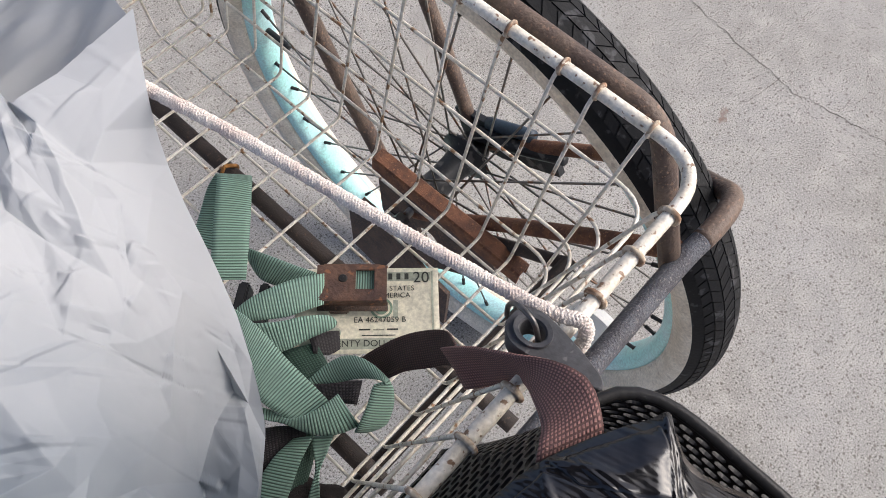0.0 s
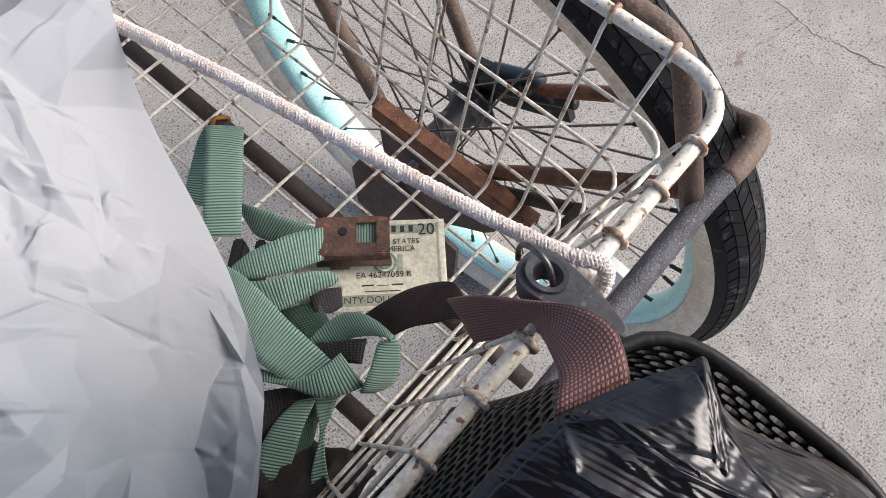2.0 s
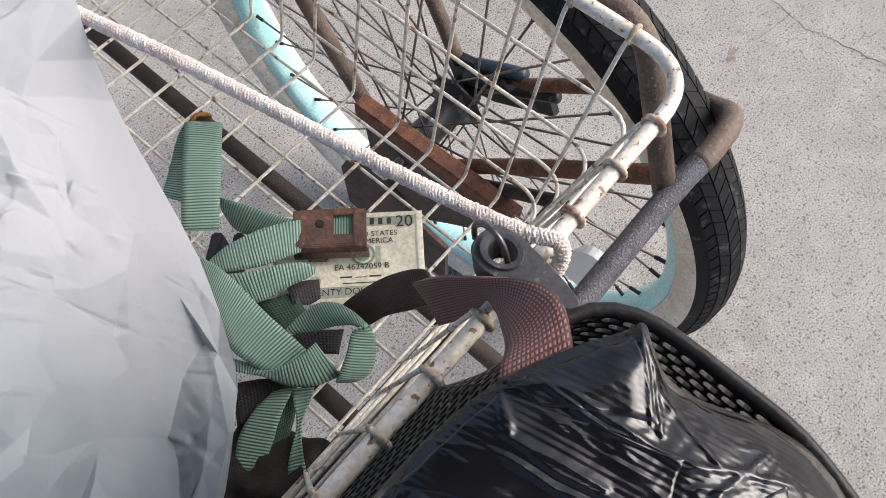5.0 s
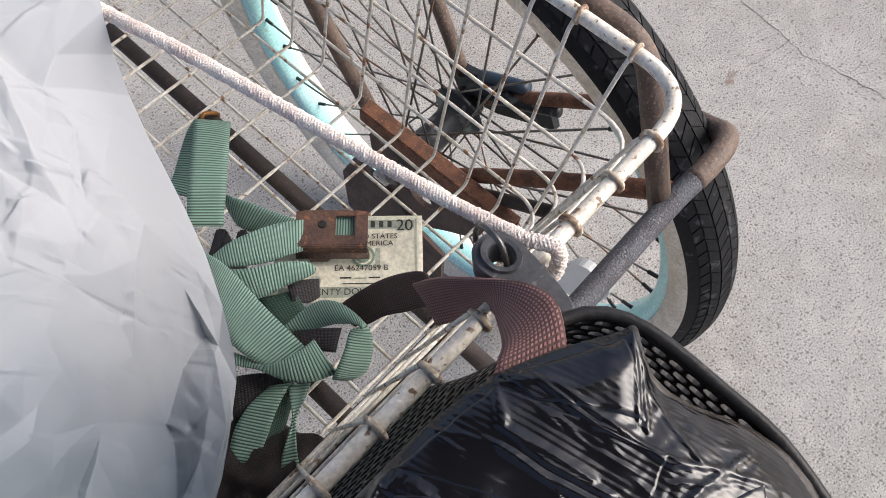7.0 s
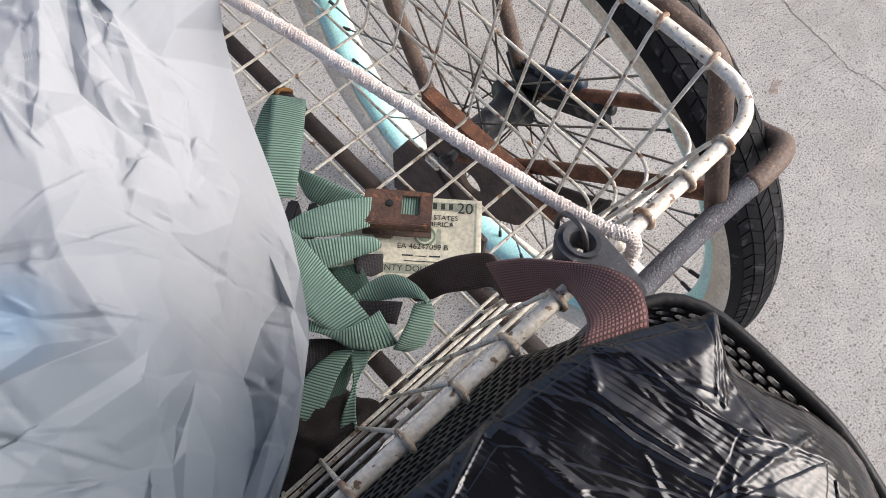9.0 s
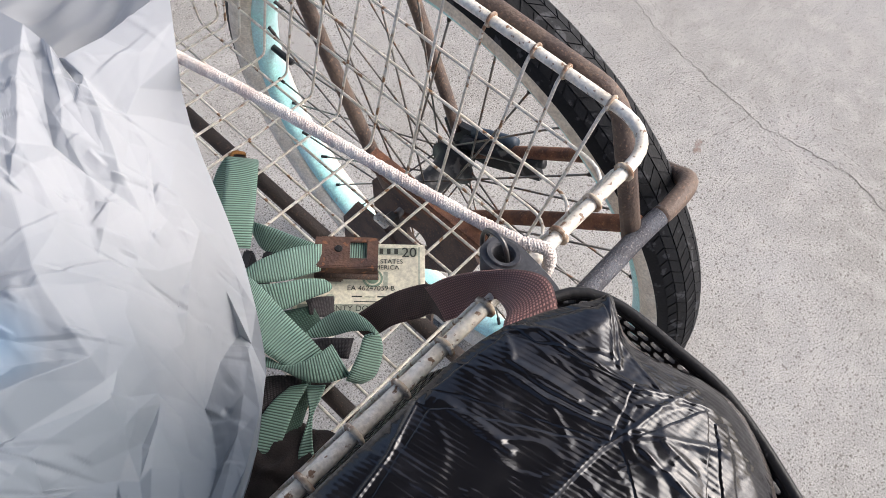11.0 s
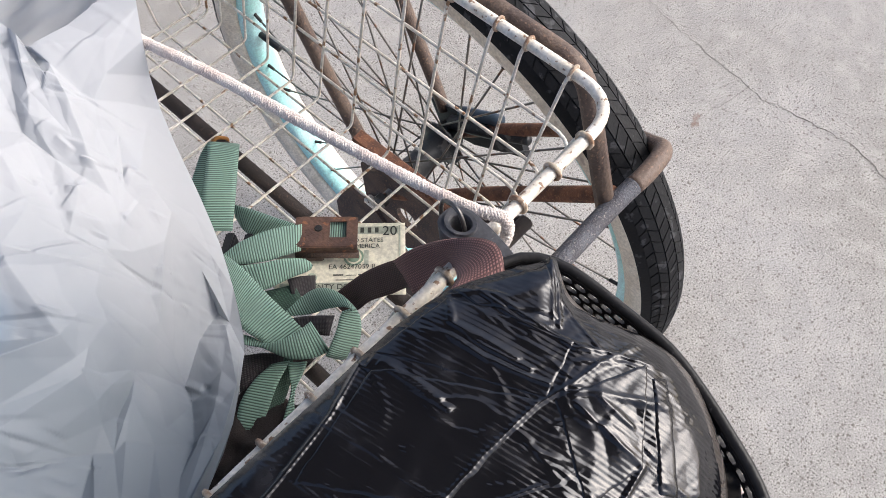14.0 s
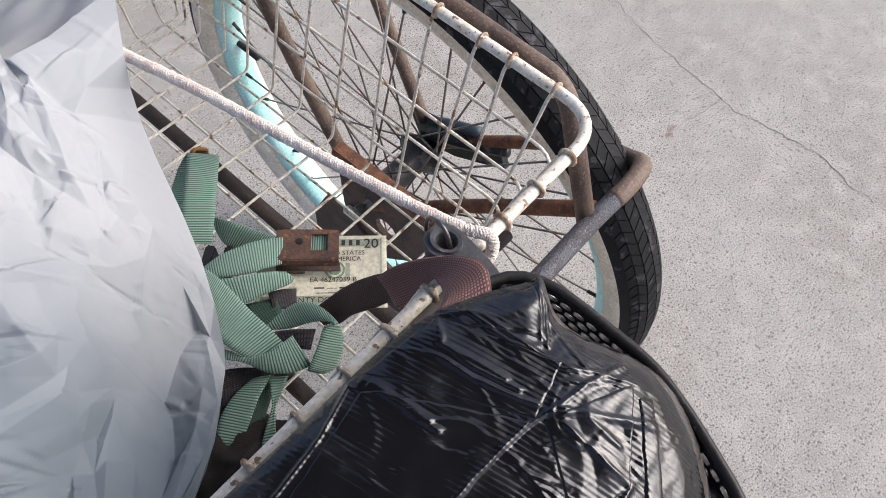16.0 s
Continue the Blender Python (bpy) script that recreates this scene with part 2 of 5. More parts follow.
RUST_DARK = mat("dark_rusted_steel", (0.110, 0.071, 0.053), 0.78, second=(0.063, 0.044, 0.038), scale=40, third=(0.158, 0.089, 0.058), spots=0.04, spot_scale=380, bump=0.5, fine=900)
STAY = mat("stay_brown", (0.172, 0.121, 0.090), 0.62, second=(0.103, 0.071, 0.057), scale=35, third=(0.230, 0.144, 0.098), spots=0.03, spot_scale=380, bump=0.4)
GREY_TUBE = mat("pitted_grey_tube", (0.102, 0.106, 0.122), 0.6, second=(0.072, 0.070, 0.079), scale=90, third=(0.204, 0.186, 0.180), spots=0.03, spot_scale=650, bump=0.6, fine=700)
WHITE_WIRE = mat("chipped_white_paint", (0.88, 0.83, 0.73), 0.5, second=(0.74, 0.67, 0.55), scale=70, third=(0.27, 0.15, 0.075), spots=0.03, spot_scale=120, bump=0.2)
WHITE_RIM = mat("chipped_white_rim", (0.88, 0.83, 0.73), 0.42, second=(0.78, 0.70, 0.57), scale=60, third=(0.22, 0.13, 0.075), spots=0.005, spot_scale=260, bump=0.3)
COLLAR = mat("rusty_weld", (0.624, 0.516, 0.384), 0.75, second=(0.300, 0.174, 0.102), scale=110, third=(0.720, 0.624, 0.504), spots=0.04, spot_scale=200, bump=0.4)
ROPE = mat("rope_cotton", (0.880, 0.793, 0.713), 0.9, second=(0.759, 0.632, 0.564), scale=60, third=(0.345, 0.253, 0.207), spots=-0.06, spot_scale=50, bump=0.4, fine=900)
RUBBER = mat("grey_rubber", (0.050, 0.051, 0.057), 0.6, second=(0.077, 0.077, 0.083), scale=40, third=(0.143, 0.138, 0.138), spots=-0.02, spot_scale=150)
STEEL = mat("hook_steel", (0.20, 0.19, 0.18), 0.4, metal=0.9)
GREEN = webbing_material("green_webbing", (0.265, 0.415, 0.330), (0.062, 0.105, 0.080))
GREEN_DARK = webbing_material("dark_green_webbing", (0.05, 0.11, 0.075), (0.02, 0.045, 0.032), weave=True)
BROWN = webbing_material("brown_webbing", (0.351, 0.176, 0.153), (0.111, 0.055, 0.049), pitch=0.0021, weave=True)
# darker copy of the brown webbing, with the underside's shade in the colour
BROWN_SHADED = webbing_material("shaded_brown_webbing", (0.105, 0.056, 0.048), (0.04, 0.022, 0.019), pitch=0.0021, weave=True)
# for black webbing, and for the ribbon that paints a shaded gap
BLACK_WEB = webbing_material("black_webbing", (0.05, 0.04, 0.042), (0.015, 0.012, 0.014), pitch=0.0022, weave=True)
BUCKLE = mat("buckle_rust", (0.169, 0.094, 0.065), 0.6, metal=0.25, second=(0.106, 0.062, 0.050), scale=70, third=(0.288, 0.125, 0.062), spots=0.02, spot_scale=160, bump=0.3)
PAPER = mat("bill_paper", (0.851, 0.799, 0.632), 0.9, second=(0.759, 0.713, 0.564), scale=60, bump=0.1)
INK = mat("bill_ink", (0.06, 0.065, 0.055), 0.9)
INK_GREEN = mat("bill_green_ink", (0.312, 0.429, 0.312), 0.9)
INK_PALE = mat("bill_pale_ink", (0.494, 0.520, 0.416), 0.9)
BLACK_PLASTIC = mat("black_plastic", (0.02, 0.02, 0.022), 0.4)
MESH_BLACK = mat("black_mesh_metal", (0.028, 0.027, 0.027), 0.42, third=(0.08, 0.075, 0.075), spots=-0.02, spot_scale=200)
TAPE = tape_material("black_duct_tape", (0.005, 0.005, 0.0064), 0.15)
TAPE_GREY = tape_material("clear_brown_tape", (0.062, 0.054, 0.048), 0.25)
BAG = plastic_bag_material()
REFLECT = mat("reflector_clear", (0.86, 0.86, 0.83), 0.2, second=(0.74, 0.74, 0.70), scale=400)
AMBER = mat("reflector_amber", (0.62, 0.55, 0.28), 0.4)

for dull in (TYRE, MESH_BLACK, BLACK_PLASTIC, HUB):
    dull.node_tree.nodes["Principled BSDF"].inputs["Specular IOR Level"].default_value = 0.25


# ---- mesh helpers ----
def part(name, bm, material, parent=None, label="", smooth=True, kind=""):
    me = bpy.data.meshes.new(name)
    bmesh.ops.recalc_face_normals(bm, faces=bm.faces)
    bm.to_mesh(me)
    bm.free()
    for m in material if isinstance(material, (list, tuple)) else [material]:
        me.materials.append(m)
    if smooth:
        me.polygons.foreach_set("use_smooth", [True] * len(me.polygons))
    ob = new(name, me)
    if parent:
        ob.parent = parent
        if parent.data is None:
            ob.matrix_parent_inverse = Matrix.Translation(parent.location).inverted()
    return tagged(ob, label=label, kind=kind)


def thing(name, at, label, category, group="", kind=""):
    ob = new(name)
    ob.location = at
    ob.empty_display_size = 0.02
    return tagged(ob, label, category, group, kind)


def curve_points(ctrl, step=0.006, closed=False):
    """Points along a smooth curve through the control points, about evenly spaced."""
    c = [Vector(p) for p in ctrl]
    n = len(c)
    out = []
    for i in range(n if closed else n - 1):
        if closed:
            p0, p1, p2, p3 = c[i - 1], c[i], c[(i + 1) % n], c[(i + 2) % n]
        else:
            p1, p2 = c[i], c[i + 1]
            p0 = c[i - 1] if i else p1 * 2 - p2
            p3 = c[i + 2] if i + 2 < n else p2 * 2 - p1
        k = max(1, int((p2 - p1).length / step))
        for j in range(k):
            t = j / k
            out.append(0.5 * (2 * p1 + (p2 - p0) * t + (2 * p0 - 5 * p1 + 4 * p2 - p3) * t * t + (3 * p1 - p0 - 3 * p2 + p3) * t ** 3))
    if not closed:
        out.append(c[-1].copy())
    return out


def bend_points(ctrl, radius, closed=False, n=5):
    """Straight runs with rounded corners of that radius."""
    c = [Vector(p) for p in ctrl]
    out = []
    for i, p in enumerate(c):
        if not closed and i in (0, len(c) - 1):
            out.append(p)
            continue
        a, b = c[i - 1], c[(i + 1) % len(c)]
        r = min(radius, (a - p).length * 0.48, (b - p).length * 0.48)
        s, e = p + (a - p).normalized() * r, p + (b - p).normalized() * r
        for j in range(n + 1):
            t = j / n
            out.append(s.lerp(p, t).lerp(p.lerp(e, t), t))
    return out


def sweep(bm, pts, radius, sides=8, closed=False, mat_index=0):
    """A round bar along points; radius may be a function of the fraction along."""
    pts = [Vector(p) for p in pts]
    n = len(pts)
    tang = []
    for i in range(n):
        a = pts[i - 1] if closed or i else pts[i]
        b = pts[(i + 1) % n] if closed or i < n - 1 else pts[i]
        tang.append((b - a).normalized() if (b - a).length > 1e-9 else Vector((0, 0, 1)))
    ref = Vector((0, 0, 1)) if abs(tang[0].z) < 0.9 else Vector((1, 0, 0))
    nrm = (ref - tang[0] * ref.dot(tang[0])).normalized()
    rings = []
    for i in range(n):
        nrm = (nrm - tang[i] * nrm.dot(tang[i])).normalized()
        bi = tang[i].cross(nrm)
        r = radius(i / max(1, n - 1)) if callable(radius) else radius
        rings.append([bm.verts.new(pts[i] + (nrm * math.cos(2 * math.pi * k / sides) + bi * math.sin(2 * math.pi * k / sides)) * r) for k in range(sides)])
    for i in range(n if closed else n - 1):
        a, b = rings[i], rings[(i + 1) % n]
        shift = 0
        if closed and i == n - 1:
            shift = min(range(sides), key=lambda s: (a[0].co - b[s].co).length)
        for k in range(sides):
            f = bm.faces.new((a[k], a[(k + 1) % sides], b[(k + 1 + shift) % sides], b[(k + shift) % sides]))
            f.material_index = mat_index
    if not closed:
        bm.faces.new(rings[0][::-1]).material_index = mat_index
        bm.faces.new(rings[-1]).material_index = mat_index
    return bm


def tube(name, pts, radius, material, parent=None, label="", sides=10, closed=False):
    return part(name, sweep(bmesh.new(), pts, radius, sides, closed), material, parent, label)


def lathe_x(bm, centre, profile, steps=96, closed=True, mats=None):
    """Turns a profile of (x offset, radius) about the x axis through the centre."""
    rings = []
    for s in range(steps):
        a = 2 * math.pi * s / steps
        rings.append([bm.verts.new((centre[0] + x, centre[1] + r * math.cos(a), centre[2] + r * math.sin(a))) for x, r in profile])
    m = len(profile)
    for s in range(steps):
        a, b = rings[s], rings[(s + 1) % steps]
        for k in range(m if closed else m - 1):
            f = bm.faces.new((a[k], a[(k + 1) % m], b[(k + 1) % m], b[k]))
            if mats:
                f.material_index = mats[k]
    return bm


def box(bm, lo, hi, bevel=0.0, m=None):
    """A box between two corners, with bevelled edges, optionally moved by a matrix."""
    lo, hi = Vector(lo), Vector(hi)
    made = bmesh.ops.create_cube(bm, size=1.0)["verts"]
    for v in made:
        v.co = Vector(((lo[i] + hi[i]) / 2 + v.co[i] * (hi[i] - lo[i]) for i in range(3)))
    if bevel:
        edges = list({e for v in made for e in v.link_edges})
        res = bmesh.ops.bevel(bm, geom=edges, offset=bevel, segments=2, affect="EDGES")
        made = list(set(res["verts"]) | {v for v in made if v.is_valid})
    if m is not None:
        for v in made:
            v.co = m @ v.co
    return made


def ribbon(name, pairs, material, parent=None, label="", thick=0.0014, step=0.004, across=6, crown=0.0008, seed=0):
    """A strap whose two edges run through the given pairs of places."""
    left, right = [Vector(a) for a, b in pairs], [Vector(b) for a, b in pairs]
    n = len(pairs)
    rows = []

    def cr(c, i, t):
        p1, p2 = c[i], c[i + 1]
        p0 = c[i - 1] if i else p1 * 2 - p2
        p3 = c[i + 2] if i + 2 < n else p2 * 2 - p1
        return 0.5 * (2 * p1 + (p2 - p0) * t + (2 * p0 - 5 * p1 + 4 * p2 - p3) * t * t + (3 * p1 - p0 - 3 * p2 + p3) * t ** 3)

    for i in range(n - 1):
        k = max(2, int(((left[i + 1] - left[i]).length + (right[i + 1] - right[i]).length) / 2 / step))
        for j in range(k + (i == n - 2)):
            rows.append((cr(left, i, j / k), cr(right, i, j / k)))
    bm = bmesh.new()
    uv = bm.loops.layers.uv.new("UVMap")
    grid, where, run = [], {}, 0.0
    for i, (a, b) in enumerate(rows):
        if i:
            run += ((a + b) / 2 - (rows[i - 1][0] + rows[i - 1][1]) / 2).length
        a2, b2 = rows[min(i + 1, len(rows) - 1)], rows[max(i - 1, 0)]
        along = ((a2[0] + a2[1]) - (b2[0] + b2[1]))
        nrm = (b - a).cross(along)
        nrm = nrm.normalized() if nrm.length > 1e-12 else Vector((0, 0, 1))
        line = []
        for k in range(across + 1):
            t = k / across
            w = 0.0004 * noise.noise(Vector((run * 60, t * 3 + seed, seed)))
            v = bm.verts.new(a.lerp(b, t) + nrm * (crown * math.sin(math.pi * t) + w))
            where[v] = (t * 0.027, run)
            line.append(v)
        grid.append(line)
    for i in range(len(grid) - 1):
        for k in range(across):
            f = bm.faces.new((grid[i][k], grid[i][k + 1], grid[i + 1][k + 1], grid[i + 1][k]))
            for lp in f.loops:
                lp[uv].uv = where[lp.vert]
    ob = part(name, bm, material, parent, label)
    mod = ob.modifiers.new("thickness", "SOLIDIFY")
    mod.thickness, mod.offset = thick, 0.0
    return ob


def crumple(x, y, size_a, size_b, turn, seed):
    """Flat creased facets: heights at the corners of a warped triangle grid, straight between them."""
    wx = x + 0.25 * size_a * noise.noise(Vector((x / size_a, y / size_a, seed)))
    wy = y + 0.25 * size_a * noise.noise(Vector((x / size_a + 7, y / size_a, seed + 3)))
    ca, sa = math.cos(turn), math.sin(turn)
    u, v = (wx * ca + wy * sa) / size_a, (-wx * sa + wy * ca) / size_b
    u += 0.5 * v
    i, j = math.floor(u), math.floor(v)
    fu, fv = u - i, v - j

    def h(a, b):
        return noise.cell(Vector((a * 1.37 + seed * 5.1 + 0.5, b * 2.11 + 0.5, seed * 3.3 + 0.5)))

    if fu + fv < 1:
        return h(i, j) * (1 - fu - fv) + h(i + 1, j) * fu + h(i, j + 1) * fv
    return h(i + 1, j + 1) * (fu + fv - 1) + h(i + 1, j) * (1 - fv) + h(i, j + 1) * (1 - fu)

# strap courses: the places of both edges along each run of webbing
STRAPS = {
    "green_loop": [
        ((0.089, 0.283, 0.502), (0.106, 0.265, 0.502)),
        ((0.11, 0.302, 0.514), (0.128, 0.283, 0.514)),
        ((0.141, 0.335, 0.512), (0.156, 0.313, 0.512)),
        ((0.146, 0.343, 0.507), (0.162, 0.321, 0.507)),
        ((0.148, 0.349, 0.5), (0.166, 0.329, 0.5)),
        ((0.139, 0.35, 0.492), (0.157, 0.331, 0.492)),
        ((0.117, 0.336, 0.488), (0.132, 0.32, 0.488)),
        ((0.1, 0.325, 0.486), (0.11, 0.305, 0.486)),
    ],
    "green_twist": [
        ((0.124, 0.284, 0.5), (0.119, 0.279, 0.492)),
        ((0.129, 0.264, 0.508), (0.116, 0.265, 0.49)),
        ((0.136, 0.246, 0.508), (0.121, 0.249, 0.492)),
        ((0.144, 0.229, 0.507), (0.133, 0.228, 0.5)),
    ],
    "green_into_buckle": [
        ((0.082, 0.254, 0.5), (0.08, 0.249, 0.5)),
        ((0.1, 0.248, 0.51), (0.091, 0.234, 0.506)),
        ((0.118, 0.24, 0.514), (0.106, 0.221, 0.508)),
        ((0.132, 0.234, 0.512), (0.118, 0.215, 0.508)),
        ((0.146, 0.226, 0.508), (0.13, 0.21, 0.506)),
    ],
    "green_second": [
        ((0.078, 0.249, 0.5), (0.076, 0.24, 0.5)),
        ((0.086, 0.233, 0.512), (0.081, 0.213, 0.504)),
        ((0.099, 0.219, 0.516), (0.09, 0.204, 0.506)),
        ((0.114, 0.209, 0.516), (0.106, 0.199, 0.506)),
        ((0.126, 0.2, 0.51), (0.121, 0.193, 0.506)),
        ((0.127, 0.194, 0.506), (0.125, 0.193, 0.506)),
    ],
    "green_diagonal": [
        ((0.084, 0.254, 0.51), (0.078, 0.249, 0.51)),
        ((0.086, 0.239, 0.516), (0.071, 0.231, 0.516)),
        ((0.086, 0.22, 0.52), (0.063, 0.211, 0.52)),
        ((0.084, 0.191, 0.522), (0.054, 0.188, 0.522)),
        ((0.084, 0.166, 0.52), (0.057, 0.168, 0.52)),
        ((0.084, 0.151, 0.514), (0.061, 0.155, 0.514)),
    ],
    "green_wave": [
        ((0.05, 0.188, 0.515), (0.046, 0.181, 0.515)),
        ((0.055, 0.177, 0.516), (0.05, 0.173, 0.516)),
        ((0.058, 0.165, 0.52), (0.055, 0.165, 0.518)),
        ((0.068, 0.157, 0.524), (0.062, 0.15, 0.512)),
        ((0.08, 0.153, 0.526), (0.073, 0.138, 0.51)),
        ((0.09, 0.152, 0.526), (0.087, 0.131, 0.51)),
    ],
    "green_hoop": [
        ((0.082, 0.176, 0.514), (0.083, 0.175, 0.512)),
        ((0.099, 0.172, 0.524), (0.096, 0.161, 0.516)),
        ((0.11, 0.165, 0.532), (0.106, 0.149, 0.528)),
        ((0.116, 0.153, 0.536), (0.112, 0.138, 0.536)),
        ((0.117, 0.139, 0.534), (0.113, 0.132, 0.538)),
        ((0.117, 0.13, 0.526), (0.108, 0.137, 0.536)),
        ((0.111, 0.124, 0.512), (0.098, 0.133, 0.528)),
        ((0.101, 0.121, 0.5), (0.088, 0.13, 0.52)),
        ((0.093, 0.126, 0.492), (0.082, 0.13, 0.512)),
    ],
    "green_lower": [
        ((0.063, 0.149, 0.505), (0.053, 0.158, 0.5)),
        ((0.046, 0.144, 0.5), (0.036, 0.159, 0.498)),
        ((0.03, 0.137, 0.494), (0.019, 0.155, 0.494)),
        ((0.014, 0.131, 0.488), (0.004, 0.144, 0.49)),
    ],
    "green_tail": [
        ((0.062, 0.151, 0.5), (0.072, 0.141, 0.5)),
        ((0.055, 0.141, 0.5), (0.062, 0.136, 0.5)),
        ((0.049, 0.133, 0.498), (0.051, 0.132, 0.498)),
        ((0.034, 0.125, 0.494), (0.04, 0.121, 0.494)),
        ((0.024, 0.118, 0.49), (0.033, 0.111, 0.49)),
        ((0.02, 0.108, 0.486), (0.028, 0.102, 0.486)),
    ],
    "dark_strap": [
        ((0.04, 0.181, 0.5), (0.024, 0.161, 0.494)),
        ((0.054, 0.169, 0.502), (0.043, 0.156, 0.494)),
        ((0.064, 0.157, 0.502), (0.057, 0.152, 0.494)),
    ],
    "dark_under": [
        ((0.08, 0.18, 0.5), (0.073, 0.168, 0.5)),
        ((0.096, 0.168, 0.5), (0.088, 0.155, 0.5)),
        ((0.111, 0.153, 0.5), (0.097, 0.144, 0.5)),
    ],
    "dark_green_inner": [
        ((0.07, 0.155, 0.494), (0.047, 0.169, 0.498)),
        ((0.056, 0.143, 0.49), (0.031, 0.152, 0.494)),
        ((0.04, 0.134, 0.489), (0.017, 0.139, 0.491)),
        ((0.029, 0.133, 0.488), (0.012, 0.135, 0.489)),
    ],
    "dark_green": [
        ((0.087, 0.211, 0.495), (0.084, 0.182, 0.495)),
        ((0.099, 0.203, 0.495), (0.093, 0.179, 0.495)),
        ((0.109, 0.197, 0.495), (0.103, 0.176, 0.495)),
    ],
    # no webbing here: a black ribbon stands for the shaded hole between straps
    "black_fold": [
        ((0.108, 0.203, 0.497), (0.102, 0.192, 0.497)),
        ((0.118, 0.2, 0.492), (0.109, 0.185, 0.492)),
        ((0.127, 0.193, 0.49), (0.118, 0.183, 0.49)),
    ],
    "brown_lower": [
        ((0.118, 0.165, 0.502), (0.118, 0.147, 0.502)),
        ((0.128, 0.159, 0.515), (0.122, 0.138, 0.515)),
        ((0.141, 0.148, 0.535), (0.128, 0.129, 0.535)),
        ((0.15, 0.136, 0.552), (0.136, 0.116, 0.552)),
        ((0.155, 0.122, 0.57), (0.141, 0.105, 0.57)),
        ((0.148, 0.109, 0.588), (0.135, 0.091, 0.588)),
    ],
    "brown_upper": [
        ((0.123, 0.082, 0.622), (0.132, 0.107, 0.618)),
        ((0.131, 0.068, 0.645), (0.132, 0.092, 0.65)),
        ((0.13, 0.059, 0.674), (0.131, 0.07, 0.688)),
        ((0.117, 0.047, 0.702), (0.135, 0.053, 0.706)),
        ((0.107, 0.039, 0.718), (0.133, 0.038, 0.72)),
        ((0.099, 0.036, 0.726), (0.124, 0.027, 0.727)),
        ((0.094, 0.033, 0.726), (0.118, 0.021, 0.725)),
    ],
}

# ---- ground ----
bm = bmesh.new()
size, cuts = 60.0, 12
bmesh.ops.create_grid(bm, x_segments=cuts, y_segments=cuts, size=size)
ground = tagged(part("ground", bm, CONCRETE), "sandy grey-beige concrete floor with fine cracks", "floor", kind="structure")


def crack(name, ctrl, width, seed, parent):
    """A thin ragged crack line lying in the concrete."""
    rnd = random.Random(seed)
    pts = []
    c = [Vector((*p, 0)) for p in ctrl]
    for a, b in zip(c, c[1:]):
        k = max(2, int((b - a).length / 0.012))
        side = Vector((-(b - a).y, (b - a).x, 0)).normalized()
        pts += [a.lerp(b, j / k) + side * rnd.uniform(-0.004, 0.004) for j in range(k)]
    pts.append(c[-1])
    bm = bmesh.new()
    last = None
    for i, p in enumerate(pts):
        d = (pts[min(i + 1, len(pts) - 1)] - pts[max(i - 1, 0)]).normalized()
        s = Vector((-d.y, d.x, 0)) * width * rnd.uniform(0.2, 1.0)
        now = (bm.verts.new(p + s + Vector((0, 0, 0.0006))), bm.verts.new(p - s + Vector((0, 0, 0.0006))))
        if last:
            bm.faces.new((last[0], now[0], now[1], last[1]))
        last = now
    return part(name, bm, CRACK, parent, smooth=False)


crack("crack", [(1.6, 1.3), (1.3, 0.75), (1.13, 0.42), (1.10, 0.33), (1.074, 0.225), (1.06, 0.14), (1.05, 0.098), (1.062, 0.03), (1.07, -0.07), (1.048, -0.135), (1.04, -0.21), (1.0, -0.36), (0.98, -0.7)], 0.0009, 3, ground)
crack("crack", [(1.052, 0.132), (1.006, 0.142), (0.93, 0.156)], 0.0006, 5, ground)
crack("crack", [(1.06, 0.03), (1.13, 0.0), (1.25, 0.06)], 0.0004, 9, ground)
bm = bmesh.new()
rnd = random.Random(2)
ring = [bm.verts.new((0.925 + 0.019 * rnd.uniform(0.6, 1.1) * math.cos(a), 0.158 + 0.008 * rnd.uniform(0.6, 1.2) * math.sin(a) + 0.3 * 0.019 * math.cos(a), 0.0008)) for a in [i * math.pi / 9 for i in range(18)]]
bm.faces.new(ring)
part("rust_mark", bm, STAIN, ground, smooth=False)

# ---- bicycle ----
HUBC = Vector((0.361, 0.297, 0.333))
bike = thing("bicycle", (0.361, 0.297, 0.0), "old cruiser bicycle with mint rim, whitewall tyre and rusty rack", "bicycle")

# wheel: rim, tyre with whitewall and raised tread, hub, spokes
rim_profile = [(-0.0165, 0.289), (-0.0175, 0.285), (-0.0168, 0.281), (-0.0150, 0.2770), (-0.011, 0.2735), (-0.005, 0.2720), (0.005, 0.2720), (0.011, 0.2735), (0.0150, 0.2770), (0.0168, 0.281), (0.0175, 0.285), (0.0165, 0.289), (0.013, 0.288), (0.010, 0.279), (-0.010, 0.279), (-0.013, 0.288)]
part("wheel_rim", lathe_x(bmesh.new(), HUBC, rim_profile, 128), MINT, bike, "mint-green painted steel wheel rim")
TR, TW, TH = 0.3050, 0.0300, 0.0260
tyre_profile, tyre_mats = [], []
for i in range(29):
    a = -0.74 * math.pi + 1.48 * math.pi * i / 28
    tyre_profile.append((TW * math.sin(a) * (1.0 if abs(a) < 1.9 else 0.92), TR + TH * math.cos(a)))
for i in range(29):
    a = -0.74 * math.pi + 1.48 * math.pi * (i + 0.5) / 28
    tyre_mats.append(1 if 1.30 < abs(a) < 2.7 else 0)
bm = lathe_x(bmesh.new(), HUBC, tyre_profile, 160, True, tyre_mats)
part("tyre", bm, [TYRE, WALL], bike, "worn black tyre with a dirty cream whitewall")

# raised tread: chevron blocks in rows either side of a centre groove, and shoulder ribs
bm = bmesh.new()


